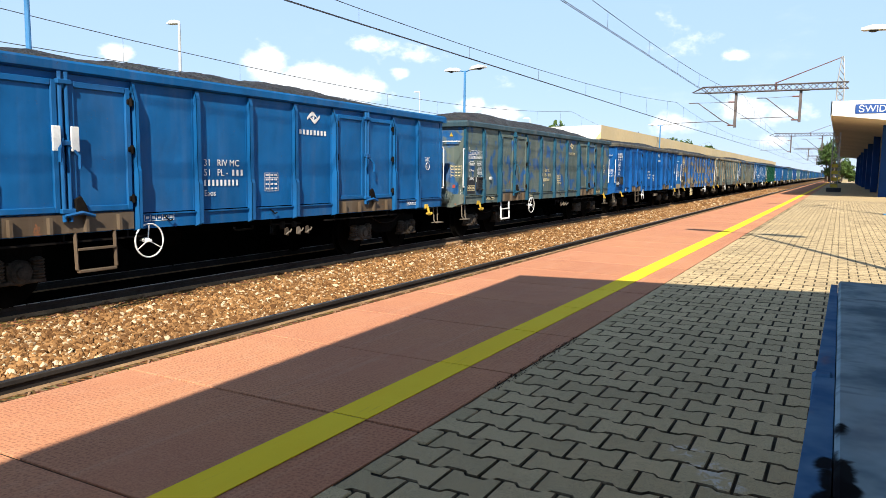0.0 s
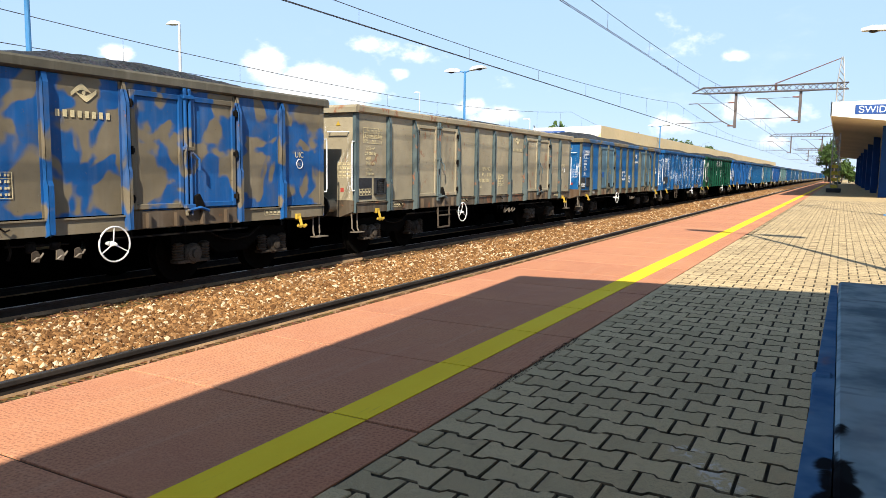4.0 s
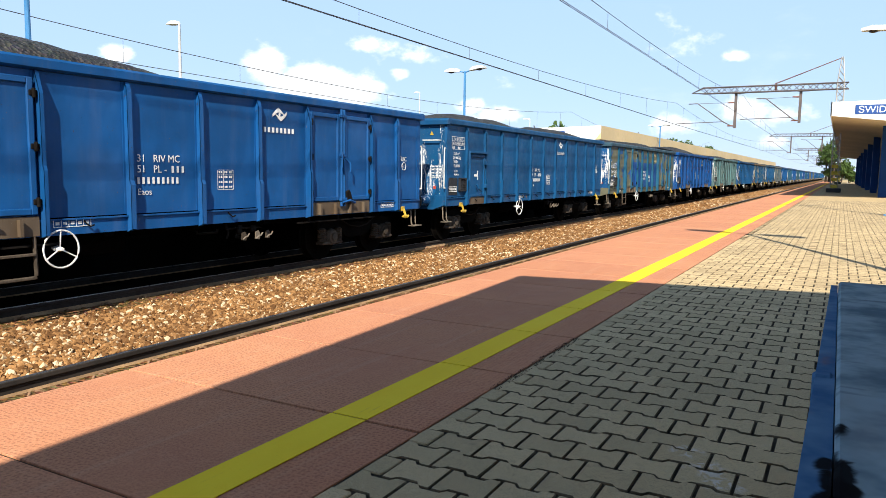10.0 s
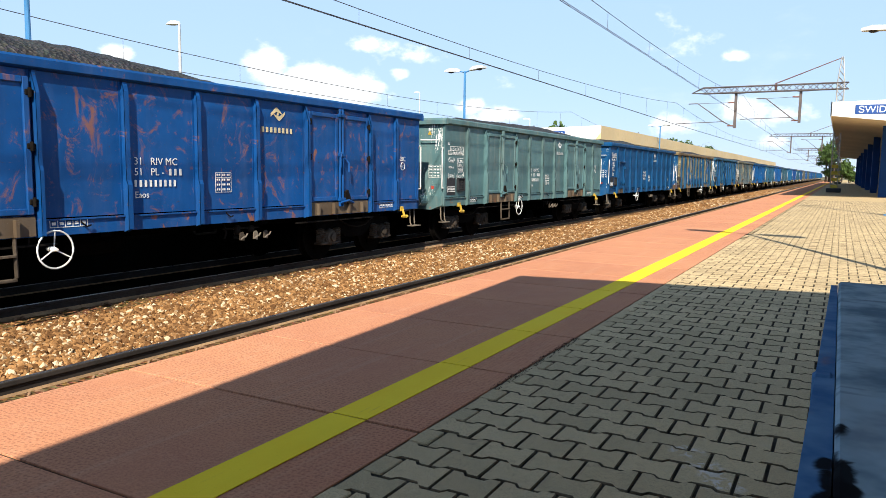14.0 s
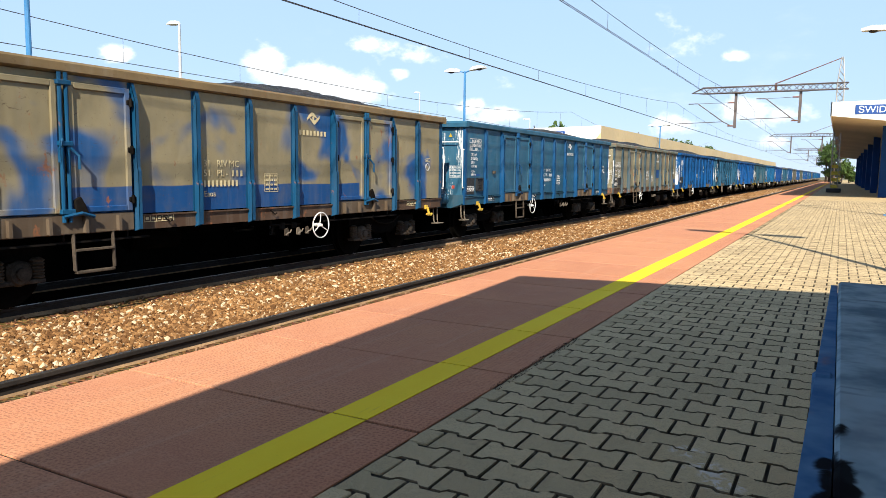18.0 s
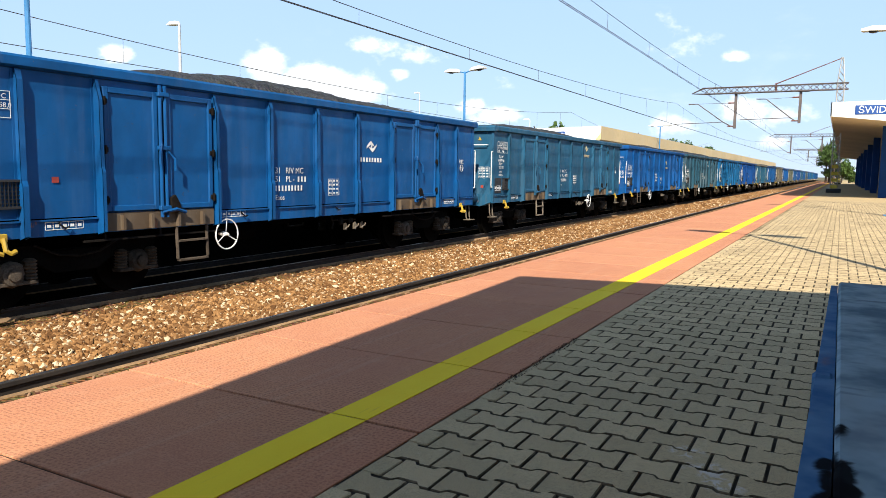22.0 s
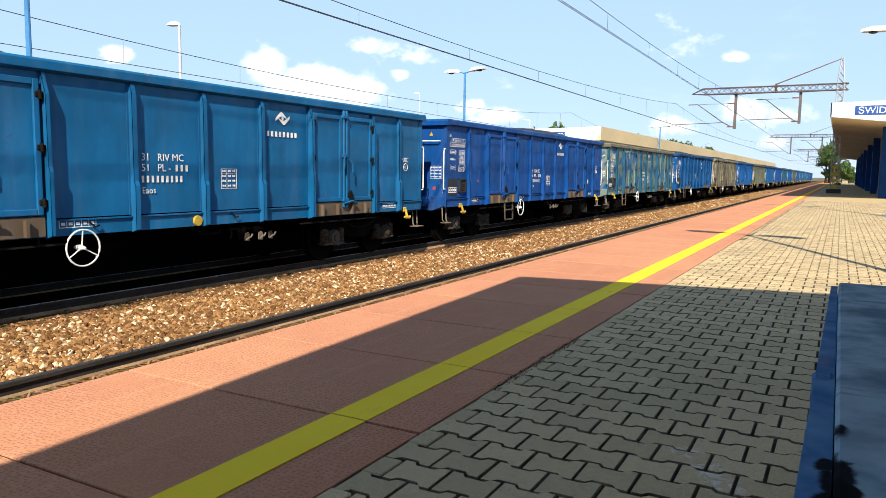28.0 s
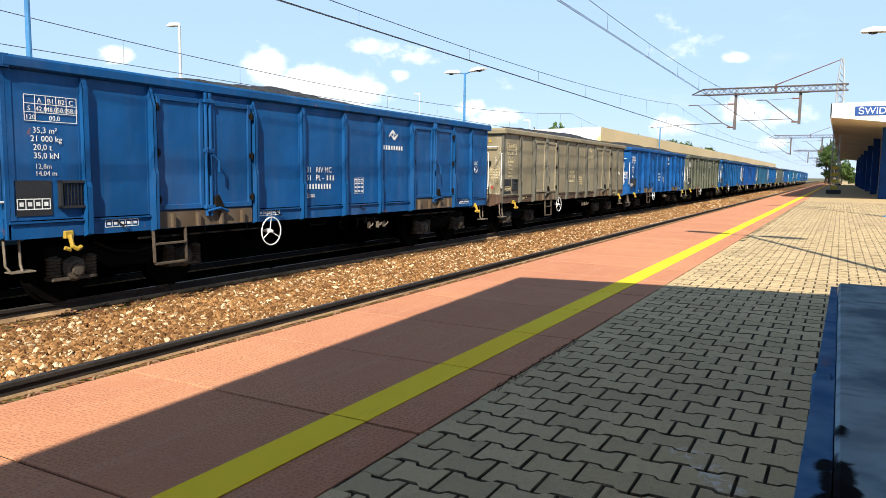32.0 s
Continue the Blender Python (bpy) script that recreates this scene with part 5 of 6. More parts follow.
def bars_mesh(rows, material):
    """Plain bars for writing that is not to be read: rows of (x0, x1, z, height)."""
    bm = bmesh.new()
    for x0, x1, z, h in rows:
        n = max(1, int((x1 - x0) / (h * 0.75)))
        for k in range(n):
            a = x0 + (x1 - x0) * k / n
            box(bm, a, a + (x1 - x0) / n * 0.46, z, z + h * 0.92, -0.001, 0.001)
    return mesh_of("bars", bm, material)


def frame_mesh(w, h, cols, rows, material, t=0.012):
    bm = bmesh.new()
    for k in range(cols + 1):
        x = w * k / cols
        box(bm, x - t / 2, x + t / 2, 0, h, -0.001, 0.001)
    for k in range(rows + 1):
        z = h * k / rows
        box(bm, 0, w, z - t / 2, z + t / 2, -0.0012, 0.0012)
    for i in range(cols):
        for j in range(rows):
            box(bm, w * (i + 0.25) / cols, w * (i + 0.75) / cols, h * (j + 0.3) / rows, h * (j + 0.7) / rows, -0.001, 0.001)
    return mesh_of("table", bm, material)


def grid_mesh(w, h, material, t=0.008):
    bm = bmesh.new()
    for k in range(4):
        box(bm, 0, w, h * k / 3 - t / 2, h * k / 3 + t / 2, -0.001, 0.001)
    for k in range(6):
        box(bm, w * k / 5 - t / 2, w * k / 5 + t / 2, h / 3 if 1 < k < 5 else 0, h, -0.0012, 0.0012)
    return mesh_of("grid", bm, material)


def figures_mesh(w, h, material, t=0.006):
    """A thin frame with rows of figures too small to read."""
    bm = bmesh.new()
    for z in (0, h * 0.75, h):
        box(bm, 0, w, z - t / 2, z + t / 2, -0.001, 0.001)
    for x in (0, w * 0.36, w):
        box(bm, x - t / 2, x + t / 2, 0, h, -0.0012, 0.0012)
    for j in range(4):
        z = h * (0.25 * j + 0.09)
        for a, b in ((0.07, 0.15), (0.2, 0.29), (0.43, 0.50), (0.53, 0.62), (0.73, 0.80), (0.83, 0.91)):
            box(bm, w * a, w * b, z, z + h * 0.1, -0.001, 0.001)
    return mesh_of("figures", bm, material)


def logo_mesh(material):
    """The carrier's mark: two nested swooshes, and a bar for its name."""
    bm = bmesh.new()
    # two pointed swooshes like the lids of an eye, and a dot between them
    lathe(bm, [(-0.001, 0.026), (0.001, 0.026)], "z", (0, 0, 0), 12)
    for s in (1, -1):
        n, vs = 16, []
        for k in range(n + 1):
            u = k / n
            t = 0.17 - 0.34 * u
            top = 0.115 * (1 - (abs(t) / 0.17) ** 1.25)
            low = 0.040 * (1 - (abs(t) / 0.17) ** 1.6) - 0.10 * max(0.0, u - 0.55)
            vs.append((bm.verts.new((s * (t * 0.86 - 0.03), s * (top - 0.004), 0.001)), bm.verts.new((s * (t * 0.86 - 0.03), s * (min(low, top) - 0.008), 0.001))))
        for p, q in zip(vs, vs[1:]):
            bm.faces.new((p[0], q[0], q[1], p[1]))
    for k in range(8):
        x = -0.39 + k * 0.099
        box(bm, x, x + 0.055, -0.31, -0.225, -0.001, 0.001)
    return mesh_of("logo", bm, material)


SETS = {}
for key, mt in (("w", M_LETTER), ("y", M_LETTER_Y)):
    SETS[key] = dict(
        number=text_mesh("31   RIV MC\n51   PL -", 0.145, mt), type=text_mesh("Eaos", 0.125, mt),
        digits=bars_mesh([(0, 0.74, 0, 0.10)], mt), owner=bars_mesh([(0, 0.27, 0, 0.10)], mt),
        load=grid_mesh(0.66, 0.30, mt), loads=texts_mesh([(0.16, 0.215, "A"), (0.285, 0.215, "B1"), (0.42, 0.215, "B2"), (0.56, 0.215, "C"), (0.04, 0.115, "S"), (0.138, 0.115, "42,0"), (0.27, 0.115, "48,0"),
                                                           (0.402, 0.115, "50,0"), (0.534, 0.115, "58,0"), (0.01, 0.015, "120"), (0.30, 0.015, "00,0")], 0.082, mt), small=figures_mesh(0.32, 0.30, mt), long=frame_mesh(0.5, 0.09, 5, 1, mt, 0.008),
        uic=text_mesh("UIC", 0.14, mt), mc=text_mesh("MC", 0.075, mt), weights=text_mesh(" 35,3 m\u00b2\n21 000 kg\n 20,0 t\n 35,0 kN", 0.10, mt),
        length=text_mesh("12,8m\n14,04 m", 0.085, mt), logo=logo_mesh(mt), cross=frame_mesh(0.40, 0.12, 4, 1, mt, 0.012))
bm = bmesh.new()
tube(bm, [(0.08 * math.cos(k * math.pi / 10), 0.08 * math.sin(k * math.pi / 10), 0) for k in range(20)], 0.008, 4, True)
RING = mesh_of("ring", bm, M_LETTER)
bm = bmesh.new()
box(bm, 0, 0.46, 0, 0.42, -0.002, 0.002)
PLATE = mesh_of("plate", bm, M_DARKPLATE)
bm = bmesh.new()
box(bm, 0, 0.36, 0.0, 0.03, -0.02, 0.04), box(bm, 0, 0.36, 0.31, 0.34, -0.02, 0.04), box(bm, 0, 0.03, 0, 0.34, -0.02, 0.04), box(bm, 0.33, 0.36, 0, 0.34, -0.02, 0.04)
for k in range(6):
    box(bm, 0.03, 0.33, 0.06 + 0.045 * k, 0.068 + 0.045 * k, 0.0, 0.02)
for k in range(6):
    box(bm, 0.06 + 0.045 * k, 0.068 + 0.045 * k, 0.03, 0.31, 0.0, 0.02)
HOLDER = mesh_of("holder", bm, M_DARKPLATE)
bm = bmesh.new()
vs = [bm.verts.new((x, 0.0, z)) for x, z in ((-0.055, 0), (0.055, 0), (0, 0.10))]
bm.faces.new(vs)
WARN = mesh_of("warning", bm, M_HOOK)


bm = bmesh.new()
box(bm, 0, 0.20, 0, 0.15, -0.001, 0.001)
PAPER = mesh_of("paper_label", bm, M_WHITE)


def columns_mesh(mt):
    """The older way of setting the load figures: two rows of boxes, then framed figures in two columns."""
    bm = bmesh.new()
    t = 0.008
    for z in (0, 0.10, 0.20):
        box(bm, 0.02 if z < 0.15 else 0.12, 0.82, z - t / 2, z + t / 2, -0.001, 0.001)
    for k in range(6):
        x = 0.02 if k == 0 else 0.12 + 0.175 * (k - 1)
        box(bm, x - t / 2, x + t / 2, 0, 0.10 if k == 0 else 0.20, -0.0012, 0.0012)
    for x0, x1, z0, z1 in ((0.50, 0.80, -0.18, -0.08), (0.50, 0.80, -0.28, -0.18), (0.52, 0.80, -0.40, -0.30), (0.48, 0.76, -0.60, -0.50)):
        for z in (z0, z1):
            box(bm, x0, x1, z - t / 2, z + t / 2, -0.001, 0.001)
        for x in (x0, x1):
            box(bm, x - t / 2, x + t / 2, z0, z1, -0.0012, 0.0012)
    for a, b in (((0.03, -0.13), (0.08, -0.08)), ((0.08, -0.08), (0.30, -0.08)), ((0.30, -0.08), (0.35, -0.13)), ((0.35, -0.13), (0.30, -0.18)), ((0.30, -0.18), (0.08, -0.18)), ((0.08, -0.18), (0.03, -0.13)),
                 ((0.48, -0.50), (0.58, -0.42)), ((0.58, -0.42), (0.84, -0.42)), ((0.84, -0.42), (0.76, -0.50)), ((0.84, -0.42), (0.84, -0.52)), ((0.84, -0.52), (0.76, -0.60))):
        tube(bm, [(a[0], a[1], 0), (b[0], b[1], 0)], 0.004, 4)
    for x in (0.05, 0.33):
        box(bm, x - t / 2, x + t / 2, -0.58, -0.44, -0.001, 0.001)
    box(bm, 0.05, 0.33, -0.55, -0.543, -0.001, 0.001)
    return mesh_of("columns", bm, mt)


COLUMNS = columns_mesh(M_LETTER)
COLUMN_TEXT = texts_mesh([(0.0, 0.23, "56"), (0.17, 0.115, "A"), (0.34, 0.115, "B1"), (0.51, 0.115, "B2"), (0.70, 0.115, "C"), (0.04, 0.015, "S"), (0.13, 0.015, "42,0"), (0.31, 0.015, "48,0"), (0.48, 0.015, "50,0"), (0.66, 0.015, "58,0"),
                          (0.08, -0.165, "36,0m\u00b2"), (0.03, -0.335, "14,04 m"), (0.09, -0.53, "12,8m"), (0.52, -0.165, "21 900"), (0.56, -0.265, "20,0t"), (0.54, -0.385, "35,0kN"), (0.52, -0.585, "72m\u00b3")], 0.085, M_LETTER)
bm = bmesh.new()
box(bm, 0, 0.09, 0, 0.07, -0.001, 0.001)
TAG = mesh_of("tag", bm, M_REDMARK)


def dress(w, ribs, key, mark, label_at=None, green=False, bay=5, older=0.0, drop=0.0, sink=0.0):
    """Lettering, plates and mark of one wagon."""
    s = SETS[key]
    put = lambda nm, me, x, z, out=0.012: share(nm, me, w, on_side(x, z, out))
    if older:
        put("load_table", COLUMNS, 0.13, older)
        put("weights", COLUMN_TEXT, 0.13, older)
    else:
        put("load_table", s["load"], 0.24, 2.32)
        put("load_table", s["loads"], 0.24, 2.32)
        put("weights", s["weights"], 0.30, 2.18)
        put("length_mark", s["length"], 0.34, 1.76)
    share("end_table", s["small"], w, Matrix.Translation((-0.004, -0.98, 1.62)) @ Euler((radians(90), 0, radians(-90))).to_matrix().to_4x4())
    put("plate", PLATE, 0.08, 1.20, 0.008)
    put("axle_mark", s["cross"], 0.11, 1.28, 0.014)
    put("label_holder", HOLDER, 0.62, 1.28, 0.02)
    put("lettering", s["long"], 1.25, 1.01, 0.016)
    if label_at is not None:
        put("paper_label", PAPER, label_at, 1.42, 0.012)
    put("lettering", s["uic"], WL - 0.78, 1.98)
    put("lettering", s["mc"], WL - 0.74, 1.84)
    put("lettering", RING, WL - 0.655, 1.87)
    put("lettering", s["long"], WL - 1.55, 1.01, 0.016)
    put("lettering", s["long"], ribs[2] + 0.15, 1.03, 0.016)
    if not green:
        put("number", s["number"], ribs[3] + 0.14, 1.92 - sink)
        put("number", s["owner"], ribs[3] + 0.72, 1.775 - sink)
        put("number", s["digits"], ribs[3] + 0.14, 1.62 - sink)
        put("type_letters", s["type"], ribs[3] + 0.14, 1.47 - sink)
        put("inspection_table", s["small"], ribs[4] + 0.36, 1.52 - sink)
        put("mark", SETS[mark]["logo"], ribs[bay] + 0.54, 2.69 - drop)
    for y, z in ((-1.0, 2.65),):
        share("warning_triangle", WARN, w, Matrix.Translation((-0.012, y, z)) @ Euler((0, 0, radians(90))).to_matrix().to_4x4())

# ---------------------------------------------------------------- the train
SPAN = 14.04
KIND_A = wagon("goods_wagon", label="blue open goods wagon loaded with coal")
KIND_W = wagon("goods_wagon", ribs=RIBS_WIDE, brake_x=4.62, label="blue open goods wagon loaded with coal")
KIND_B = wagon("goods_wagon", doors=False, small_door=True, brake_x=4.55, step=False, label="blue open goods wagon loaded with coal")
ROLE = dict(side_wall="body", door_leaf="door", side_hatch="door", rib="rib", corner_post="rib", locking_bar="rib", handle="rib", latch_bar="rib", top_rim="cap", end_rim="cap",
            end_wall="end", head_stock="sill", end_beam="end", end_post="end", buffer="end", sill="sill")
BEIGE, GREY, OLIVE = (0.21, 0.18, 0.13), (0.12, 0.115, 0.095), (0.14, 0.15, 0.115)
SKYBLUE, VIVID, STEEL, TEAL = (0.010, 0.105, 0.31), (0.006, 0.060, 0.25), (0.060, 0.105, 0.182), (0.010, 0.108, 0.27)
CAMO = (0.008, 0.082, 0.26)
GREEN = (0.002, 0.058, 0.034)


def spec(body, word, kind="A", other=None, patch=(1.5, 0.5, 0.05), rib=None, door=None, cap=None, end=None, sill=None, rust=0.3, dust=0.25,
         splash=0.0, ends=0.45, ink="w", coal=0, scratch=0.0, low=None, drops=0.0, cap2=None):
    return dict(body=body, word=word, kind=kind, other=other, patch=patch, rib=rib or body, door=door or body, cap=cap or body, end=end or body,
                sill=sill or body, rust=rust, dust=dust, splash=splash, ends=ends, ink=ink, coal=coal, scratch=scratch, low=low, drops=drops, cap2=cap2)


WAGONS = [
    spec(SKYBLUE, "bright blue", rust=0.15, coal=0, ends=0.1),
    spec((0.105, 0.145, 0.145), "drab blue-grey and blue camouflaged", "W", other=(0.012, 0.085, 0.24), patch=(2.6, 0.56, 0.07), rib=(0.028, 0.08, 0.14), cap=(0.04, 0.085, 0.12), ink="y", coal=0, dust=0.4, ends=0.1),
    spec((0.008, 0.088, 0.31), "clean bright blue", rust=0.1, coal=0, cap=(0.10, 0.10, 0.09), ends=0.1),
    spec(BEIGE, "beige and blue camouflaged", other=CAMO, patch=(1.6, 0.475, 0.03), ink="y", cap=GREY, end=CAMO, coal=1, ends=0.1),
    spec((0.37, 0.33, 0.245), "pale beige weathered", rib=(0.091, 0.133, 0.154), rust=0.7, dust=0.45, coal=2, sill=(0.098, 0.077, 0.056), ends=0.2, ink="y"),
    spec(SKYBLUE, "blue", rib=(0.112, 0.119, 0.098), door=(0.091, 0.175, 0.252), cap=(0.21, 0.168, 0.098), cap2=(0.03, 0.10, 0.22), rust=0.5, sill=(0.112, 0.07, 0.042), coal=0, ends=0.1),
    spec((0.012, 0.080, 0.235), "blue splashed with white", drops=1.0, rust=0.2, coal=0, ends=0.75),
    spec(GREEN, "dark green", "B", rust=0.05, dust=0.05, coal=0, ends=0.8),
    spec((0.014, 0.0805, 0.266), "blue", "W", rust=0.25, coal=0, ends=0.85),
    spec((0.0126, 0.077, 0.21), "dull blue", "B", rust=0.35, coal=1, ends=0.7),
    spec(OLIVE, "drab green and blue patched", other=CAMO, patch=(2.7, 0.585, 0.025), ink="w", rib=(0.035, 0.10, 0.185), cap=(0.04, 0.095, 0.15), low=((0.006, 0.062, 0.23), 2.30, 3.2, 8.5), end=(0.014, 0.08, 0.24), coal=0, ends=0.7),
    spec((0.0098, 0.07, 0.259), "blue rust-scratched", "W", scratch=1.3, rust=0.55, coal=0, ends=0.8),
    spec((0.09, 0.188, 0.22), "faded grey-green", rust=0.35, dust=0.4, coal=0, ends=0.75, ink="w"),
    spec((0.0084, 0.0665, 0.189), "dull blue", "B", rust=0.4, coal=1, ends=0.5),
    spec((0.29, 0.255, 0.165), "beige and blue patched", other=(0.014, 0.084, 0.238), patch=(0.9, 0.57, 0.06), low=((0.008, 0.06, 0.19), 1.52, 3.2, 9.4), rib=(0.012, 0.07, 0.165), cap=(0.21, 0.154, 0.084), rust=0.6, sill=(0.091, 0.056, 0.0385), coal=1, ends=0.7, end=(0.014, 0.084, 0.238), ink="y"),
    spec(STEEL, "dusty grey-blue", rib=(0.014, 0.070, 0.19), rust=0.35, dust=0.4, coal=2, ends=0.8, sill=(0.035, 0.07, 0.119)),
    spec((0.27, 0.255, 0.185), "grey-beige", rib=(0.055, 0.105, 0.15), cap=(0.182, 0.21, 0.18), scratch=0.45, rust=0.8, dust=0.5, sill=(0.084, 0.0455, 0.0315), coal=3, ends=0.7, ink="w"),
    spec((0.0084, 0.0805, 0.259), "blue", "W", rust=0.25, coal=0, ends=0.85),
    spec((0.040, 0.096, 0.185), "dusty blue", "W", rust=0.4, dust=0.4, coal=0, ends=0.1, ink="w"),
    spec((0.0056, 0.084, 0.294), "bright blue", "W", rust=0.12, coal=2, ends=0.12),
    spec((0.049, 0.0875, 0.14), "dusty grey-blue", rust=0.5, dust=0.5, coal=1, ends=0.3),
    spec(TEAL, "teal blue", "W", rust=0.3, coal=2, ends=0.3),
    spec(VIVID, "vivid blue", rust=0.12, coal=2, ends=0.1),
    spec((0.175, 0.25, 0.24), "grey-green and blue camouflaged", other=(0.006, 0.070, 0.225), patch=(2.3, 0.545, 0.075), rib=(0.028, 0.09, 0.17), cap=(0.196, 0.189, 0.14), coal=1, ends=0.1, ink="w"),
    spec((0.0098, 0.077, 0.245), "blue", "W", rust=0.3, coal=2, ends=0.3),
    spec((0.28, 0.25, 0.18), "beige grey", rib=(0.119, 0.119, 0.105), rust=0.45, coal=0, sill=(0.091, 0.056, 0.042), ink="y"),
    spec((0.0084, 0.084, 0.294), "bright blue", rust=0.2, coal=1),
    spec((0.112, 0.13, 0.105), "grey-green", rust=0.35, coal=2),
    spec((0.0098, 0.077, 0.238), "blue", rust=0.3, coal=0),
    spec(VIVID, "vivid blue", coal=1),
    spec((0.035, 0.091, 0.182), "dusty blue", rust=0.4, coal=2),
    spec((0.0084, 0.0805, 0.266), "blue", coal=3),
    spec((0.14, 0.133, 0.098), "drab beige", rib=(0.07, 0.098, 0.112), rust=0.4, coal=0),
    spec((0.0098, 0.077, 0.245), "blue", coal=2),
    spec(TEAL, "teal blue", coal=1),
    spec((0.035, 0.091, 0.182), "dusty blue", coal=0),
    spec(SKYBLUE, "bright blue", coal=1),
    spec((0.0098, 0.077, 0.245), "blue", coal=2),
    spec((0.0084, 0.063, 0.196), "dark blue", coal=0),
    spec((0.0098, 0.077, 0.245), "blue", coal=2),
]

LABEL_AT = {2: 11.0, 6: 11.05, 13: 11.1, 22: 11.0, 30: 10.9}
STEP_PAINT = {1: M_WHITE, 3: M_LETTER_Y, 17: M_SPRING, 18: M_HOOK_W, 23: M_RUSTY, 0: M_RUSTY, 7: M_WHITE}
BRAKE_AT = {0: 4.38, 1: 4.31, 2: 4.50, 3: 8.34, 5: 4.74, 6: 8.44, 7: 7.87, 8: 4.13, 9: 4.37, 10: 4.27, 11: 4.10, 13: 4.35, 14: 8.14, 15: 4.45, 17: 4.12, 18: 8.40, 19: 4.30, 21: 4.35, 22: 4.50, 23: 4.64, 24: 4.30}
STEP_AT = {0: 3.6, 1: 2.42, 3: 3.28, 6: 3.45, 10: 2.21, 11: 3.36, 14: 3.58, 15: 3.56, 17: 3.48, 18: 3.46, 19: 2.26, 21: 2.33, 22: 3.72, 23: 2.44, 24: 2.26}
NUMBER_DROP = {1: 0.14, 5: 0.14, 8: 0.07, 11: 0.11, 17: 0.21, 19: 0.20, 21: 0.04, 24: 0.17}
MARK_DROP = {17: 0.43, 19: 0.29, 24: 0.14, 21: 0.05, 5: 0.12}
DIM = 0.79
TRAIN, WHEELS = [], []
for k, s in enumerate(WAGONS):
    proto = {"A": KIND_A, "W": KIND_W, "B": KIND_B}[s["kind"]]
    w = copy_thing(proto, pose(k * SPAN, T2, RAIL_Z))
    tagged(w, "%s open goods wagon loaded with coal" % s["word"])
    for key in ("body", "rib", "door", "cap", "end", "sill"):
        r, g, b = s[key]
        s[key] = (r * DIM * 0.5, g * DIM * 1.14, b * DIM * 1.10) if b > 1.6 * g else (r * DIM * 1.1, g * DIM * 1.05, b * DIM * 0.95)
    paints = {
        "body": wagon_paint("wagon_body", s["body"], s["other"], s["patch"], s["rust"], s["dust"], s["splash"], k + 1.3, s["scratch"], s["low"], s["drops"]),
        "rib": wagon_paint("wagon_rib", s["rib"], s["other"] if s["rib"] == s["body"] else None, s["patch"], s["rust"] + 0.1, s["dust"], s["splash"], k + 1.3, drops=s["drops"]),
        "door": wagon_paint("wagon_door", s["door"], s["other"] if s["door"] == s["body"] else None, s["patch"], s["rust"] + 0.15, s["dust"], s["splash"], k + 1.3, s["scratch"], s["low"], s["drops"]),
        "cap": wagon_paint("wagon_rim", s["cap"], s["cap2"], (0.8, 0.52, 0.02), s["rust"] + 0.2, s["dust"] + 0.15, 0.0, k + 4.1),
        "end": wagon_paint("wagon_end", s["end"], s["other"] if s["end"] == s["body"] else None, s["patch"], s["rust"], s["dust"], s["ends"] * 0.8, k + 2.2),
        "sill": wagon_paint("wagon_sill", s["sill"], None, s["patch"], s["rust"] + 0.35, s["dust"] + 0.2, 0.0, k + 6.1),
    }
    if k >= 27:
        # never nearer than forty metres: the smallest fittings are left off
        for o in w.children_recursive:
            if o.name.split(".")[0] in ("rope_lug", "brake_valve", "valve_plate", "valve_lever", "end_plate", "end_grip", "hinge", "handle", "latch", "lower_rail", "brake_hose", "spring"):
                bpy.data.objects.remove(o)
    for o in w.children_recursive:
        role = ROLE.get(o.name.split(".")[0])
        if role:
            o.material_slots[0].link = "OBJECT"
            o.material_slots[0].material = paints[role]
        if o.name.startswith("side_step") and k == 5:
            bpy.data.objects.remove(o)
            continue
        if o.name.startswith("side_step") and k in STEP_PAINT:
            o.material_slots[0].link = "OBJECT"
            o.material_slots[0].material = STEP_PAINT[k]
        if o.name.startswith("brake_wheel") and o.location.x < 1:
            o.location.x += BRAKE_AT.get(k, 4.45) - (4.62 if s["kind"] == "W" else 4.55)
        if o.name.startswith("side_step") and o.location.x < 1:
            o.location.x += STEP_AT.get(k, 3.55) - 3.55
        if o.name.startswith("bogie"):
            for a in (-0.9, 0.9):
                ws = new("wheelset", WHEELSET)
                ws.parent = o
                ws.matrix_parent_inverse = Matrix.Translation((a, 0, 0.46))
                WHEELS.append(ws)
    tagged(share("coal_load", coal_mesh(OWN_COAL[k], k + 9) if k in OWN_COAL else COALS[s["coal"]], w), "heap of black coal")
    dress(w, RIBS_WIDE if s["kind"] == "W" else RIBS, s["ink"], "y" if k in (10, 11, 14, 18, 19, 23) else s["ink"], LABEL_AT.get(k), k == 7, 4 if k == 23 else 5, {8: 2.0, 10: 2.0, 12: 2.18, 16: 2.05, 19: 1.95, 20: 1.95, 1: 2.1, 22: 2.4}.get(k, 0.0), MARK_DROP.get(k, 0.0), NUMBER_DROP.get(k, 0.12))
    TRAIN.append(w)
for proto in (KIND_A, KIND_W, KIND_B):
    for o in (*proto.children_recursive, proto):
        bpy.data.objects.remove(o)

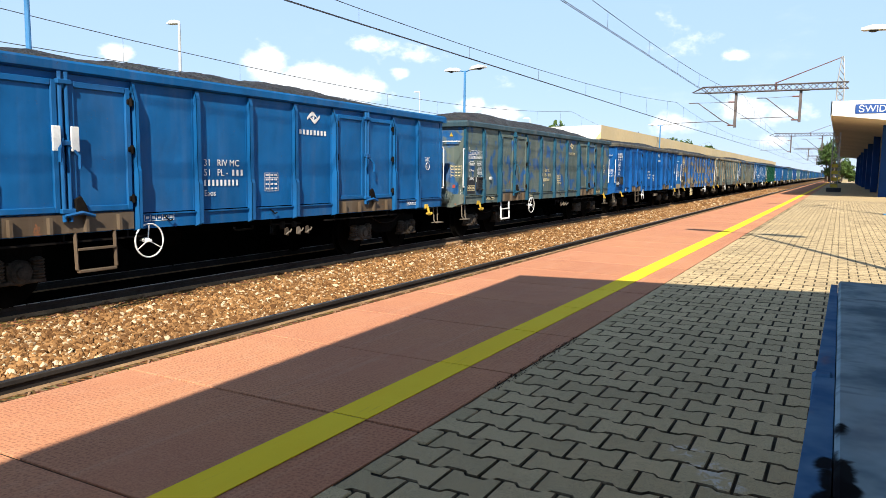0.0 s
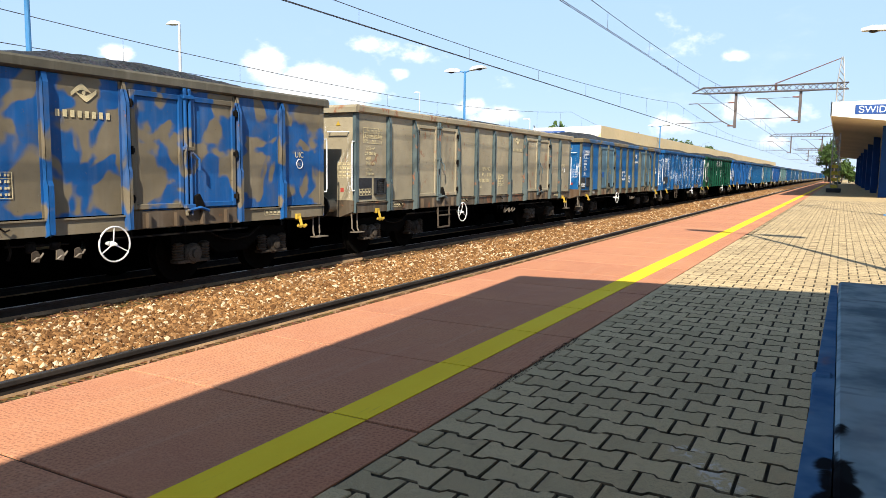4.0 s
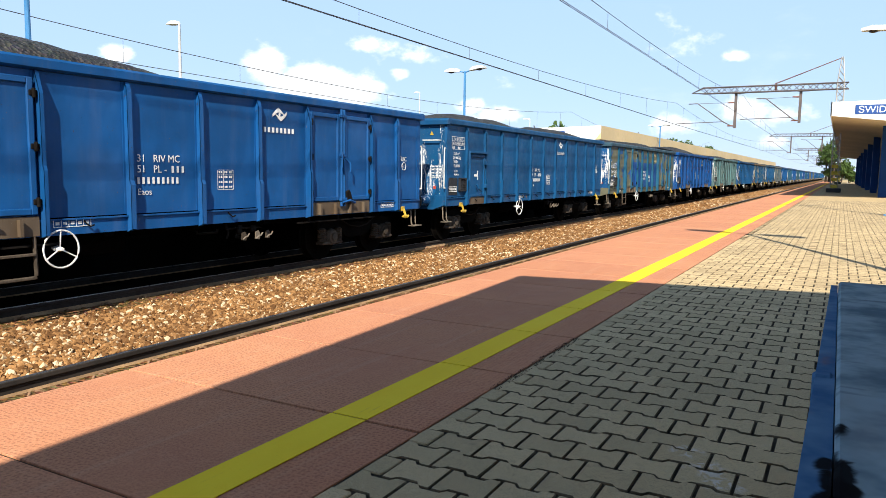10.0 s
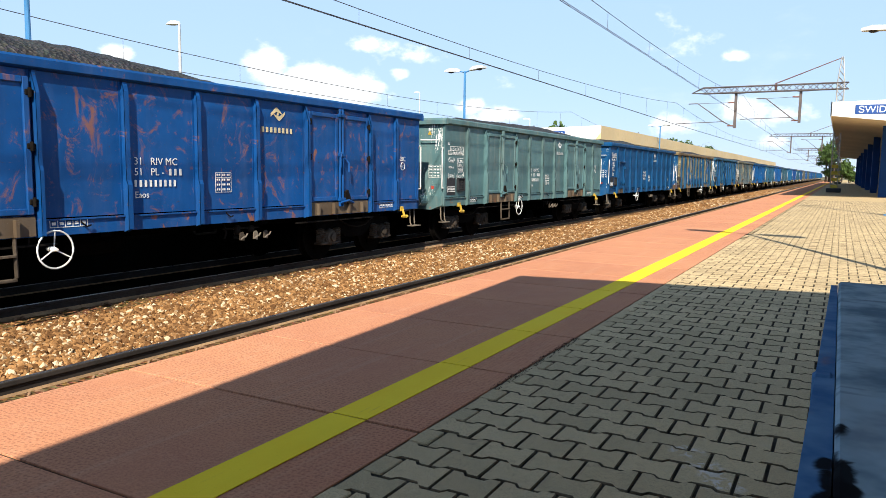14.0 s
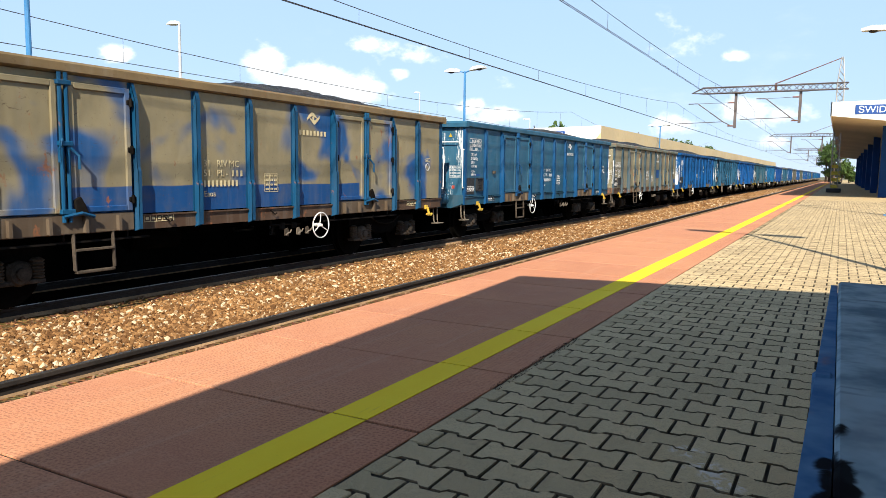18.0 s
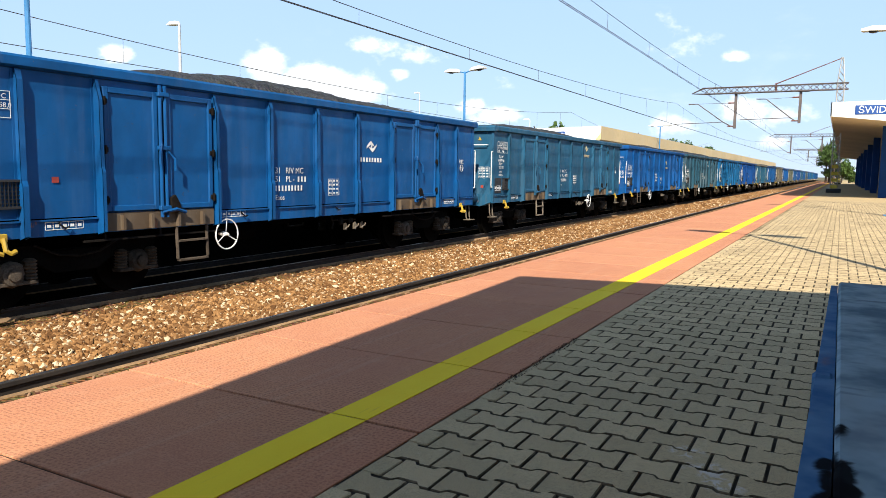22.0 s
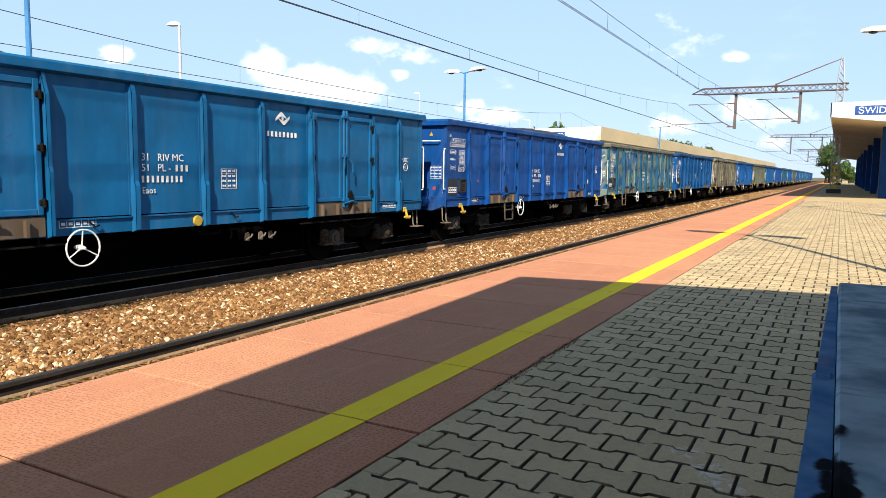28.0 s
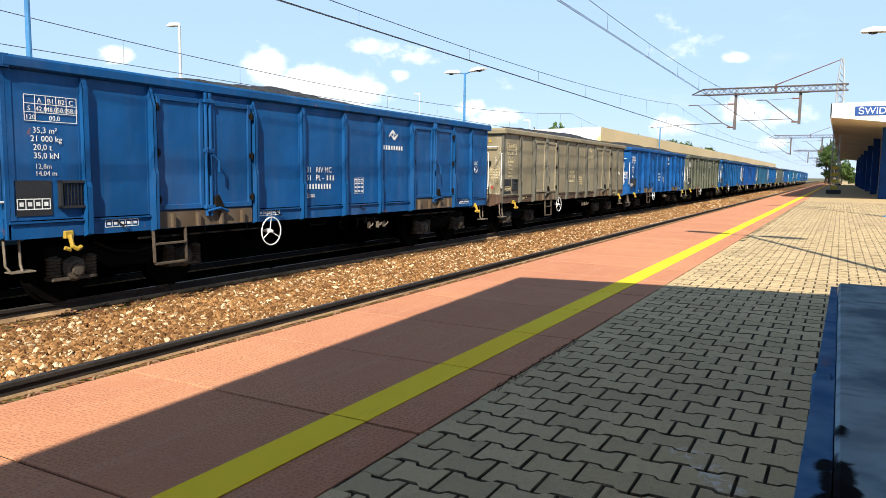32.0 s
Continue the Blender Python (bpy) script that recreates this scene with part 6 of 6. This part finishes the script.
# the green wagon's own big white marks, drawn as plain blocks
bm = bmesh.new()
for x in (4.88, 5.53, 5.89, 6.61, 6.94, 7.67):
    box(bm, x, x + 0.085, 2.43, 2.85, -0.001, 0.001)
    box(bm, x + 0.175, x + 0.26, 2.43, 2.85, -0.001, 0.001)
    box(bm, x + 0.10, x + 0.16, 2.77, 2.85, -0.001, 0.001)
share("mark", mesh_of("mark", bm, M_LETTER), TRAIN[7], on_side(0, 0, 0.012))
share("number", bars_mesh([(4.45, 4.58, 2.12, 0.1), (4.45, 5.05, 1.95, 0.1), (4.45, 5.1, 1.78, 0.1), (4.45, 4.68, 1.61, 0.1), (6.72, 7.40, 2.06, 0.075), (6.78, 7.35, 1.93, 0.065), (6.80, 7.3, 1.82, 0.065),
                           (6.72, 7.42, 1.71, 0.065), (6.72, 7.42, 1.60, 0.065), (6.78, 7.28, 1.42, 0.06), (6.78, 7.32, 1.32, 0.06)], M_LETTER), TRAIN[7], on_side(0, 0, 0.012))

bm = bmesh.new()
box(bm, 7.9, 8.25, -HALF - 0.02, -HALF - 0.014, 0.98, 1.11)
part("sill_board", bm, M_LETTER_Y, TRAIN[6], "cream board on the sill")
share("tag", TAG, TRAIN[10], on_side(1.78, 1.62, 0.012))

# patches of fresh paint and plates on single wagons
M_PATCH = wagon_paint("fresh_patch", (0.008, 0.075, 0.25), None, rust=0.2, dust=0.3, seed=31)


def patch(k, x, z, w, h, label):
    bm = bmesh.new()
    box(bm, x, x + w, -HALF - 0.003, -HALF - 0.001, z, z + h)
    part("paint_patch", bm, M_PATCH, TRAIN[k], label)


patch(16, RIBS[5] + 0.07, 1.58, 0.95, 0.42, "blue repainted patch")
patch(16, RIBS[3] + 0.16, 1.26, 0.3, 0.10, "blue repainted patch")
patch(16, WL - 0.5, 1.3, 0.4, 0.2, "blue repainted patch")
bm = bmesh.new()
box(bm, 2.55, 2.85, -HALF - 0.049, -HALF - 0.046, 1.62, 1.82)
part("paint_patch", bm, M_PATCH, TRAIN[5], "blue repainted patch")
for x in (3.06, 3.30):
    bm = bmesh.new()
    box(bm, x - 0.05, x + 0.05, -HALF - 0.15, -HALF - 0.12, 1.95, 2.25, 0.004)
    part("door_plate", bm, M_WHITE, TRAIN[0], "white plate on the locking bar")

# small single marks and fittings
bm = bmesh.new()
box(bm, 1.40, 1.578, 1.65, 1.71, -0.001, 0.001)
box(bm, 1.58, 1.62, 1.56, 1.80, -0.001, 0.001)
share("mark", mesh_of("mark", bm, M_LETTER), TRAIN[9], on_side(0, 0, 0.05))
bm = bmesh.new()
lathe(bm, [(-HALF - 0.05, 0.0), (-HALF - 0.05, 0.075), (-HALF - 0.015, 0.08)], "y", (6.26, 0, 1.01), 18)
part("reflector", bm, M_HOOK, TRAIN[21], "round yellow disc on the sill")
share("tag", TAG, TRAIN[17], on_side(1.36, 1.58, 0.012))
share("tag", TAG, TRAIN[22], on_side(1.68, 1.52, 0.012))
for k, x, z in ((15, 1.70, 1.77), (1, 1.44, 1.59)):
    bm = bmesh.new()
    box(bm, x - 0.05, x + 0.05, -HALF - 0.06, -HALF - 0.002, z - 0.04, z + 0.04, 0.006)
    part("junction_box", bm, M_SPRING if k == 15 else M_LAMPGREY, TRAIN[k], "small box on the side wall")
patch(15, 0.49, 1.66, 0.36, 0.06, "blue repainted stripe")

# ---------------------------------------------------------------- stones, slabs and pavers


def stone_field(name, x0, x1, y0, y1, per_m2, size, z_at, seed, faces20=True):
    """Crushed stones strewn over the bed, as one mesh."""
    rng = np.random.default_rng(seed)
    n = int((x1 - x0) * (y1 - y0) * per_m2)
    p = (1 + 5 ** 0.5) / 2
    if faces20:
        v = np.array([(-1, p, 0), (1, p, 0), (-1, -p, 0), (1, -p, 0), (0, -1, p), (0, 1, p), (0, -1, -p), (0, 1, -p), (p, 0, -1), (p, 0, 1), (-p, 0, -1), (-p, 0, 1)], float) / 1.9
        f = np.array([(0, 11, 5), (0, 5, 1), (0, 1, 7), (0, 7, 10), (0, 10, 11), (1, 5, 9), (5, 11, 4), (11, 10, 2), (10, 7, 6), (7, 1, 8),
                      (3, 9, 4), (3, 4, 2), (3, 2, 6), (3, 6, 8), (3, 8, 9), (4, 9, 5), (2, 4, 11), (6, 2, 10), (8, 6, 7), (9, 8, 1)])
    else:
        v = np.array([(1, 0, 0), (-1, 0, 0), (0, 1, 0), (0, -1, 0), (0, 0, 1), (0, 0, -1)], float)
        f = np.array([(0, 2, 4), (2, 1, 4), (1, 3, 4), (3, 0, 4), (2, 0, 5), (1, 2, 5), (3, 1, 5), (0, 3, 5)])
    m = len(v)
    quat = rng.normal(size=(n, 4))
    quat /= np.linalg.norm(quat, axis=1)[:, None]
    a, b, c, d = quat.T
    rot = np.stack([1 - 2 * (c * c + d * d), 2 * (b * c - a * d), 2 * (b * d + a * c), 2 * (b * c + a * d), 1 - 2 * (b * b + d * d), 2 * (c * d - a * b),
                    2 * (b * d - a * c), 2 * (c * d + a * b), 1 - 2 * (b * b + c * c)], 1).reshape(n, 3, 3)
    shape = v[None] * (1 + rng.uniform(-0.42, 0.42, (n, m, 1))) * rng.uniform(0.45, 1.3, (n, 1, 3))
    size_each = size * rng.uniform(0.6, 1.35, (n, 1, 1))
    pts = np.einsum("nij,nmj->nmi", rot, shape) * size_each
    px, py = rng.uniform(x0, x1, n), rng.uniform(y0, y1, n)
    pz = np.interp(py, [r[0] for r in z_at], [r[1] for r in z_at]) + rng.uniform(-0.3, 0.75, n) * size
    pts += np.stack([px, py, pz], 1)[:, None, :]
    me = bpy.data.meshes.new(name)
    fc = (f[None] + (np.arange(n) * m)[:, None, None]).reshape(-1)
    me.vertices.add(n * m)
    me.vertices.foreach_set("co", pts.reshape(-1).astype(np.float32))
    me.loops.add(len(fc))
    me.loops.foreach_set("vertex_index", fc.astype(np.int32))
    me.polygons.add(n * len(f))
    me.polygons.foreach_set("loop_start", np.arange(0, len(fc), 3, dtype=np.int32))
    me.polygons.foreach_set("use_smooth", [False] * (n * len(f)))
    me.update(calc_edges=True)
    me.materials.append(M_STONES)
    return tagged(new(name, me), "loose brown and tan crushed stones between the rails", "ballast", kind="stuff")


BED = ((4.0, -0.85), (5.2, -0.85), (6.2, -0.84), (7.4, -0.87), (8.3, -0.875), (8.62, -0.905), (9.2, -0.915))
stone_field("ballast_stones", 3.0, 15.0, 6.02, 9.0, 1050, 0.031, BED, 11)
stone_field("ballast_stones", 15.0, 45.0, 6.02, 9.0, 460, 0.036, BED, 12, False)
stone_field("ballast_stones", 45.0, 110.0, 6.02, 9.0, 90, 0.065, BED, 13, False)

grit = stone_field("grit", 3.2, 4.5, 1.425, 1.478, 5200, 0.0035, ((1.3, 0.0), (1.48, 0.0)), 15, False)
grit.data.materials[0] = M_SAND
tagged(grit, "dark grit along the border of slabs and pavers", "grit", kind="stuff")

# red slabs along the edge
slab_root = thing("platform_edge_slabs", "red textured concrete slabs along the platform edge", "platform edge", kind="structure")
bm = bmesh.new()
box(bm, -0.4925, 0.4925, -(EDGE_Y - PAVE_Y) / 2 + 0.004, (EDGE_Y - PAVE_Y) / 2, -0.10, 0.0, 0.002)
SLAB = mesh_of("slab", bm, M_SLAB)
rs = random.Random(4)
for k in range(140):
    x = -2.5 + k + 0.5
    share("slab", SLAB, slab_root, pose(x, (EDGE_Y + PAVE_Y) / 2, -0.0015 * rs.random(), rs.uniform(-0.05, 0.05), rs.uniform(-0.08, 0.08), rs.uniform(-0.1, 0.1)))
bm = bmesh.new()
box(bm, 137.5, 260, PAVE_Y, EDGE_Y, -0.1, -0.001)
box(bm, -30, -2.51, PAVE_Y, EDGE_Y, -0.1, -0.001)
part("slab_strip", bm, M_SLAB, slab_root)

# interlocking pavers: wide ends and a narrow waist, each row half a stone on
PL, PW = 0.2, 0.1625            # along y, along x
paver_root = thing("paving", "beige-grey interlocking concrete pavers with dark joints", "paving", kind="structure")


def paver_outline(g=0.0052):
    h, w, d = PL / 2 - g, PW / 2 - g - 0.0015, -0.0125
    wave = [(-h, -d), (-h * 0.60, -d), (-h * 0.40, d), (h * 0.40, d), (h * 0.60, -d), (h, -d)]
    return [(w + b, a) for a, b in wave] + [(-w - b, a) for a, b in reversed(wave)]


def paver_bm():
    bm = bmesh.new()
    o = paver_outline()
    top = [bm.verts.new((x * 0.972, y * 0.978, 0.0)) for x, y in o]
    mid = [bm.verts.new((x, y, -0.005)) for x, y in o]
    low = [bm.verts.new((x, y, -0.045)) for x, y in o]
    bm.faces.new(top)
    for a, b in ((top, mid), (mid, low)):
        for k in range(len(o)):
            bm.faces.new((a[k], a[(k + 1) % len(o)], b[(k + 1) % len(o)], b[k]))
    return bm


PAVER = mesh_of("paver", paver_bm(), M_PAVER)
PAVER.materials.append(M_JOINT)
for p in PAVER.polygons:
    p.material_index = 0 if p.normal.z > 0.9 else 1
rp = random.Random(7)
near, rest, cuts = [], [], []
row = 0
x = 0.2
while x < 37.0:
    y = PAVE_Y - 0.006 - (PL / 2 if row % 2 else PL * 0.95)
    if row % 2 == 0:
        cuts.append((x, PAVE_Y - 0.006 - PL * 0.225, rp.uniform(-0.003, 0.001)))
    while y > -2.75:
        spot = (x, y, rp.uniform(-0.003, 0.001), rp.uniform(-0.5, 0.5), rp.uniform(-0.5, 0.5), rp.uniform(-0.5, 0.5))
        (near if 1.3 < x < 3.9 and y > -0.15 else rest).append(spot)
        y -= PL
    x += PW
    row += 1
for spot in near[:320]:
    share("paver", PAVER, paver_root, pose(*spot))
rest += near[320:]
bm = bmesh.new()
box(bm, -PW / 2 + 0.008, PW / 2 - 0.004, -PL * 0.225 + 0.006, PL * 0.225, -0.045, 0.0, 0.004)
CUT = mesh_of("cut_paver", bm, M_PAVER)
for spot in cuts[:40]:
    share("cut_paver", CUT, paver_root, pose(*spot))
src = [Vector(v.co) for v in PAVER.vertices]
polys = [tuple(p.vertices) for p in PAVER.polygons]
vs, fs = [], []
for spot in rest:
    m, n = pose(*spot), len(vs)
    vs += [tuple(m @ v) for v in src]
    fs += [tuple(n + i for i in p) for p in polys]
PAVERS = mesh_from("pavers", vs, fs, M_PAVER_REST)
PAVERS.materials.append(M_JOINT)
PAVERS.polygons.foreach_set("material_index", [0 if p.normal.z > 0.9 else 1 for p in PAVER.polygons] * len(rest))
tagged(share("pavers", PAVERS, paver_root), kind="stuff")
bm = bmesh.new()
box(bm, 37.0, 260, -14, PAVE_Y - 0.01, -0.045, -0.002)
box(bm, -30, 37.0, -14, -2.75, -0.045, -0.002)
box(bm, -30, 0.11, -2.749, PAVE_Y - 0.01, -0.045, -0.002)
part("paving_far", bm, M_PAVER, paver_root)


# ---------------------------------------------------------------- what moves
RUN = (-2.4575112, 12.05093, -0.087390683, 0.0018013284, -2.4925736e-05, 1.6781927e-07)
SHIFT = {1: -0.04, 2: -0.048, 3: 0.192, 5: 0.0, 6: -0.03, 7: -0.128, 8: -0.115, 9: -0.027, 10: 0.052, 11: 0.04, 12: 0.073, 13: 0.229, 14: 0.144, 15: 0.169, 16: -0.111, 17: -0.05, 18: -0.02, 19: 0.03, 20: -0.052, 21: 0.12, 22: 0.115, 23: -0.014, 24: 0.12, 0: -0.1}


def run(t):
    """Metres the train has gone at t seconds."""
    return sum(c * t ** k for k, c in enumerate(RUN))


def motions():
    times = [2.0 * k for k in range(17)]
    for k, w in enumerate(TRAIN):
        walk(w, [(t, pose(SPAN * k - run(t) + SHIFT.get(k, 0.0), T2, RAIL_Z)) for t in times])
    # the wheels roll without slipping; they share one set of keys
    first = WHEELS[0]
    walk(first, [(n / FPS, Matrix.Rotation(-run(n / FPS) / 0.46, 4, "Y")) for n in range(961)])
    for ws in WHEELS[1:]:
        ws.rotation_mode = "QUATERNION"
        ws.animation_data_create()
        ws.animation_data.action = first.animation_data.action
        ws.animation_data.action_slot = first.animation_data.action_slot


motions()
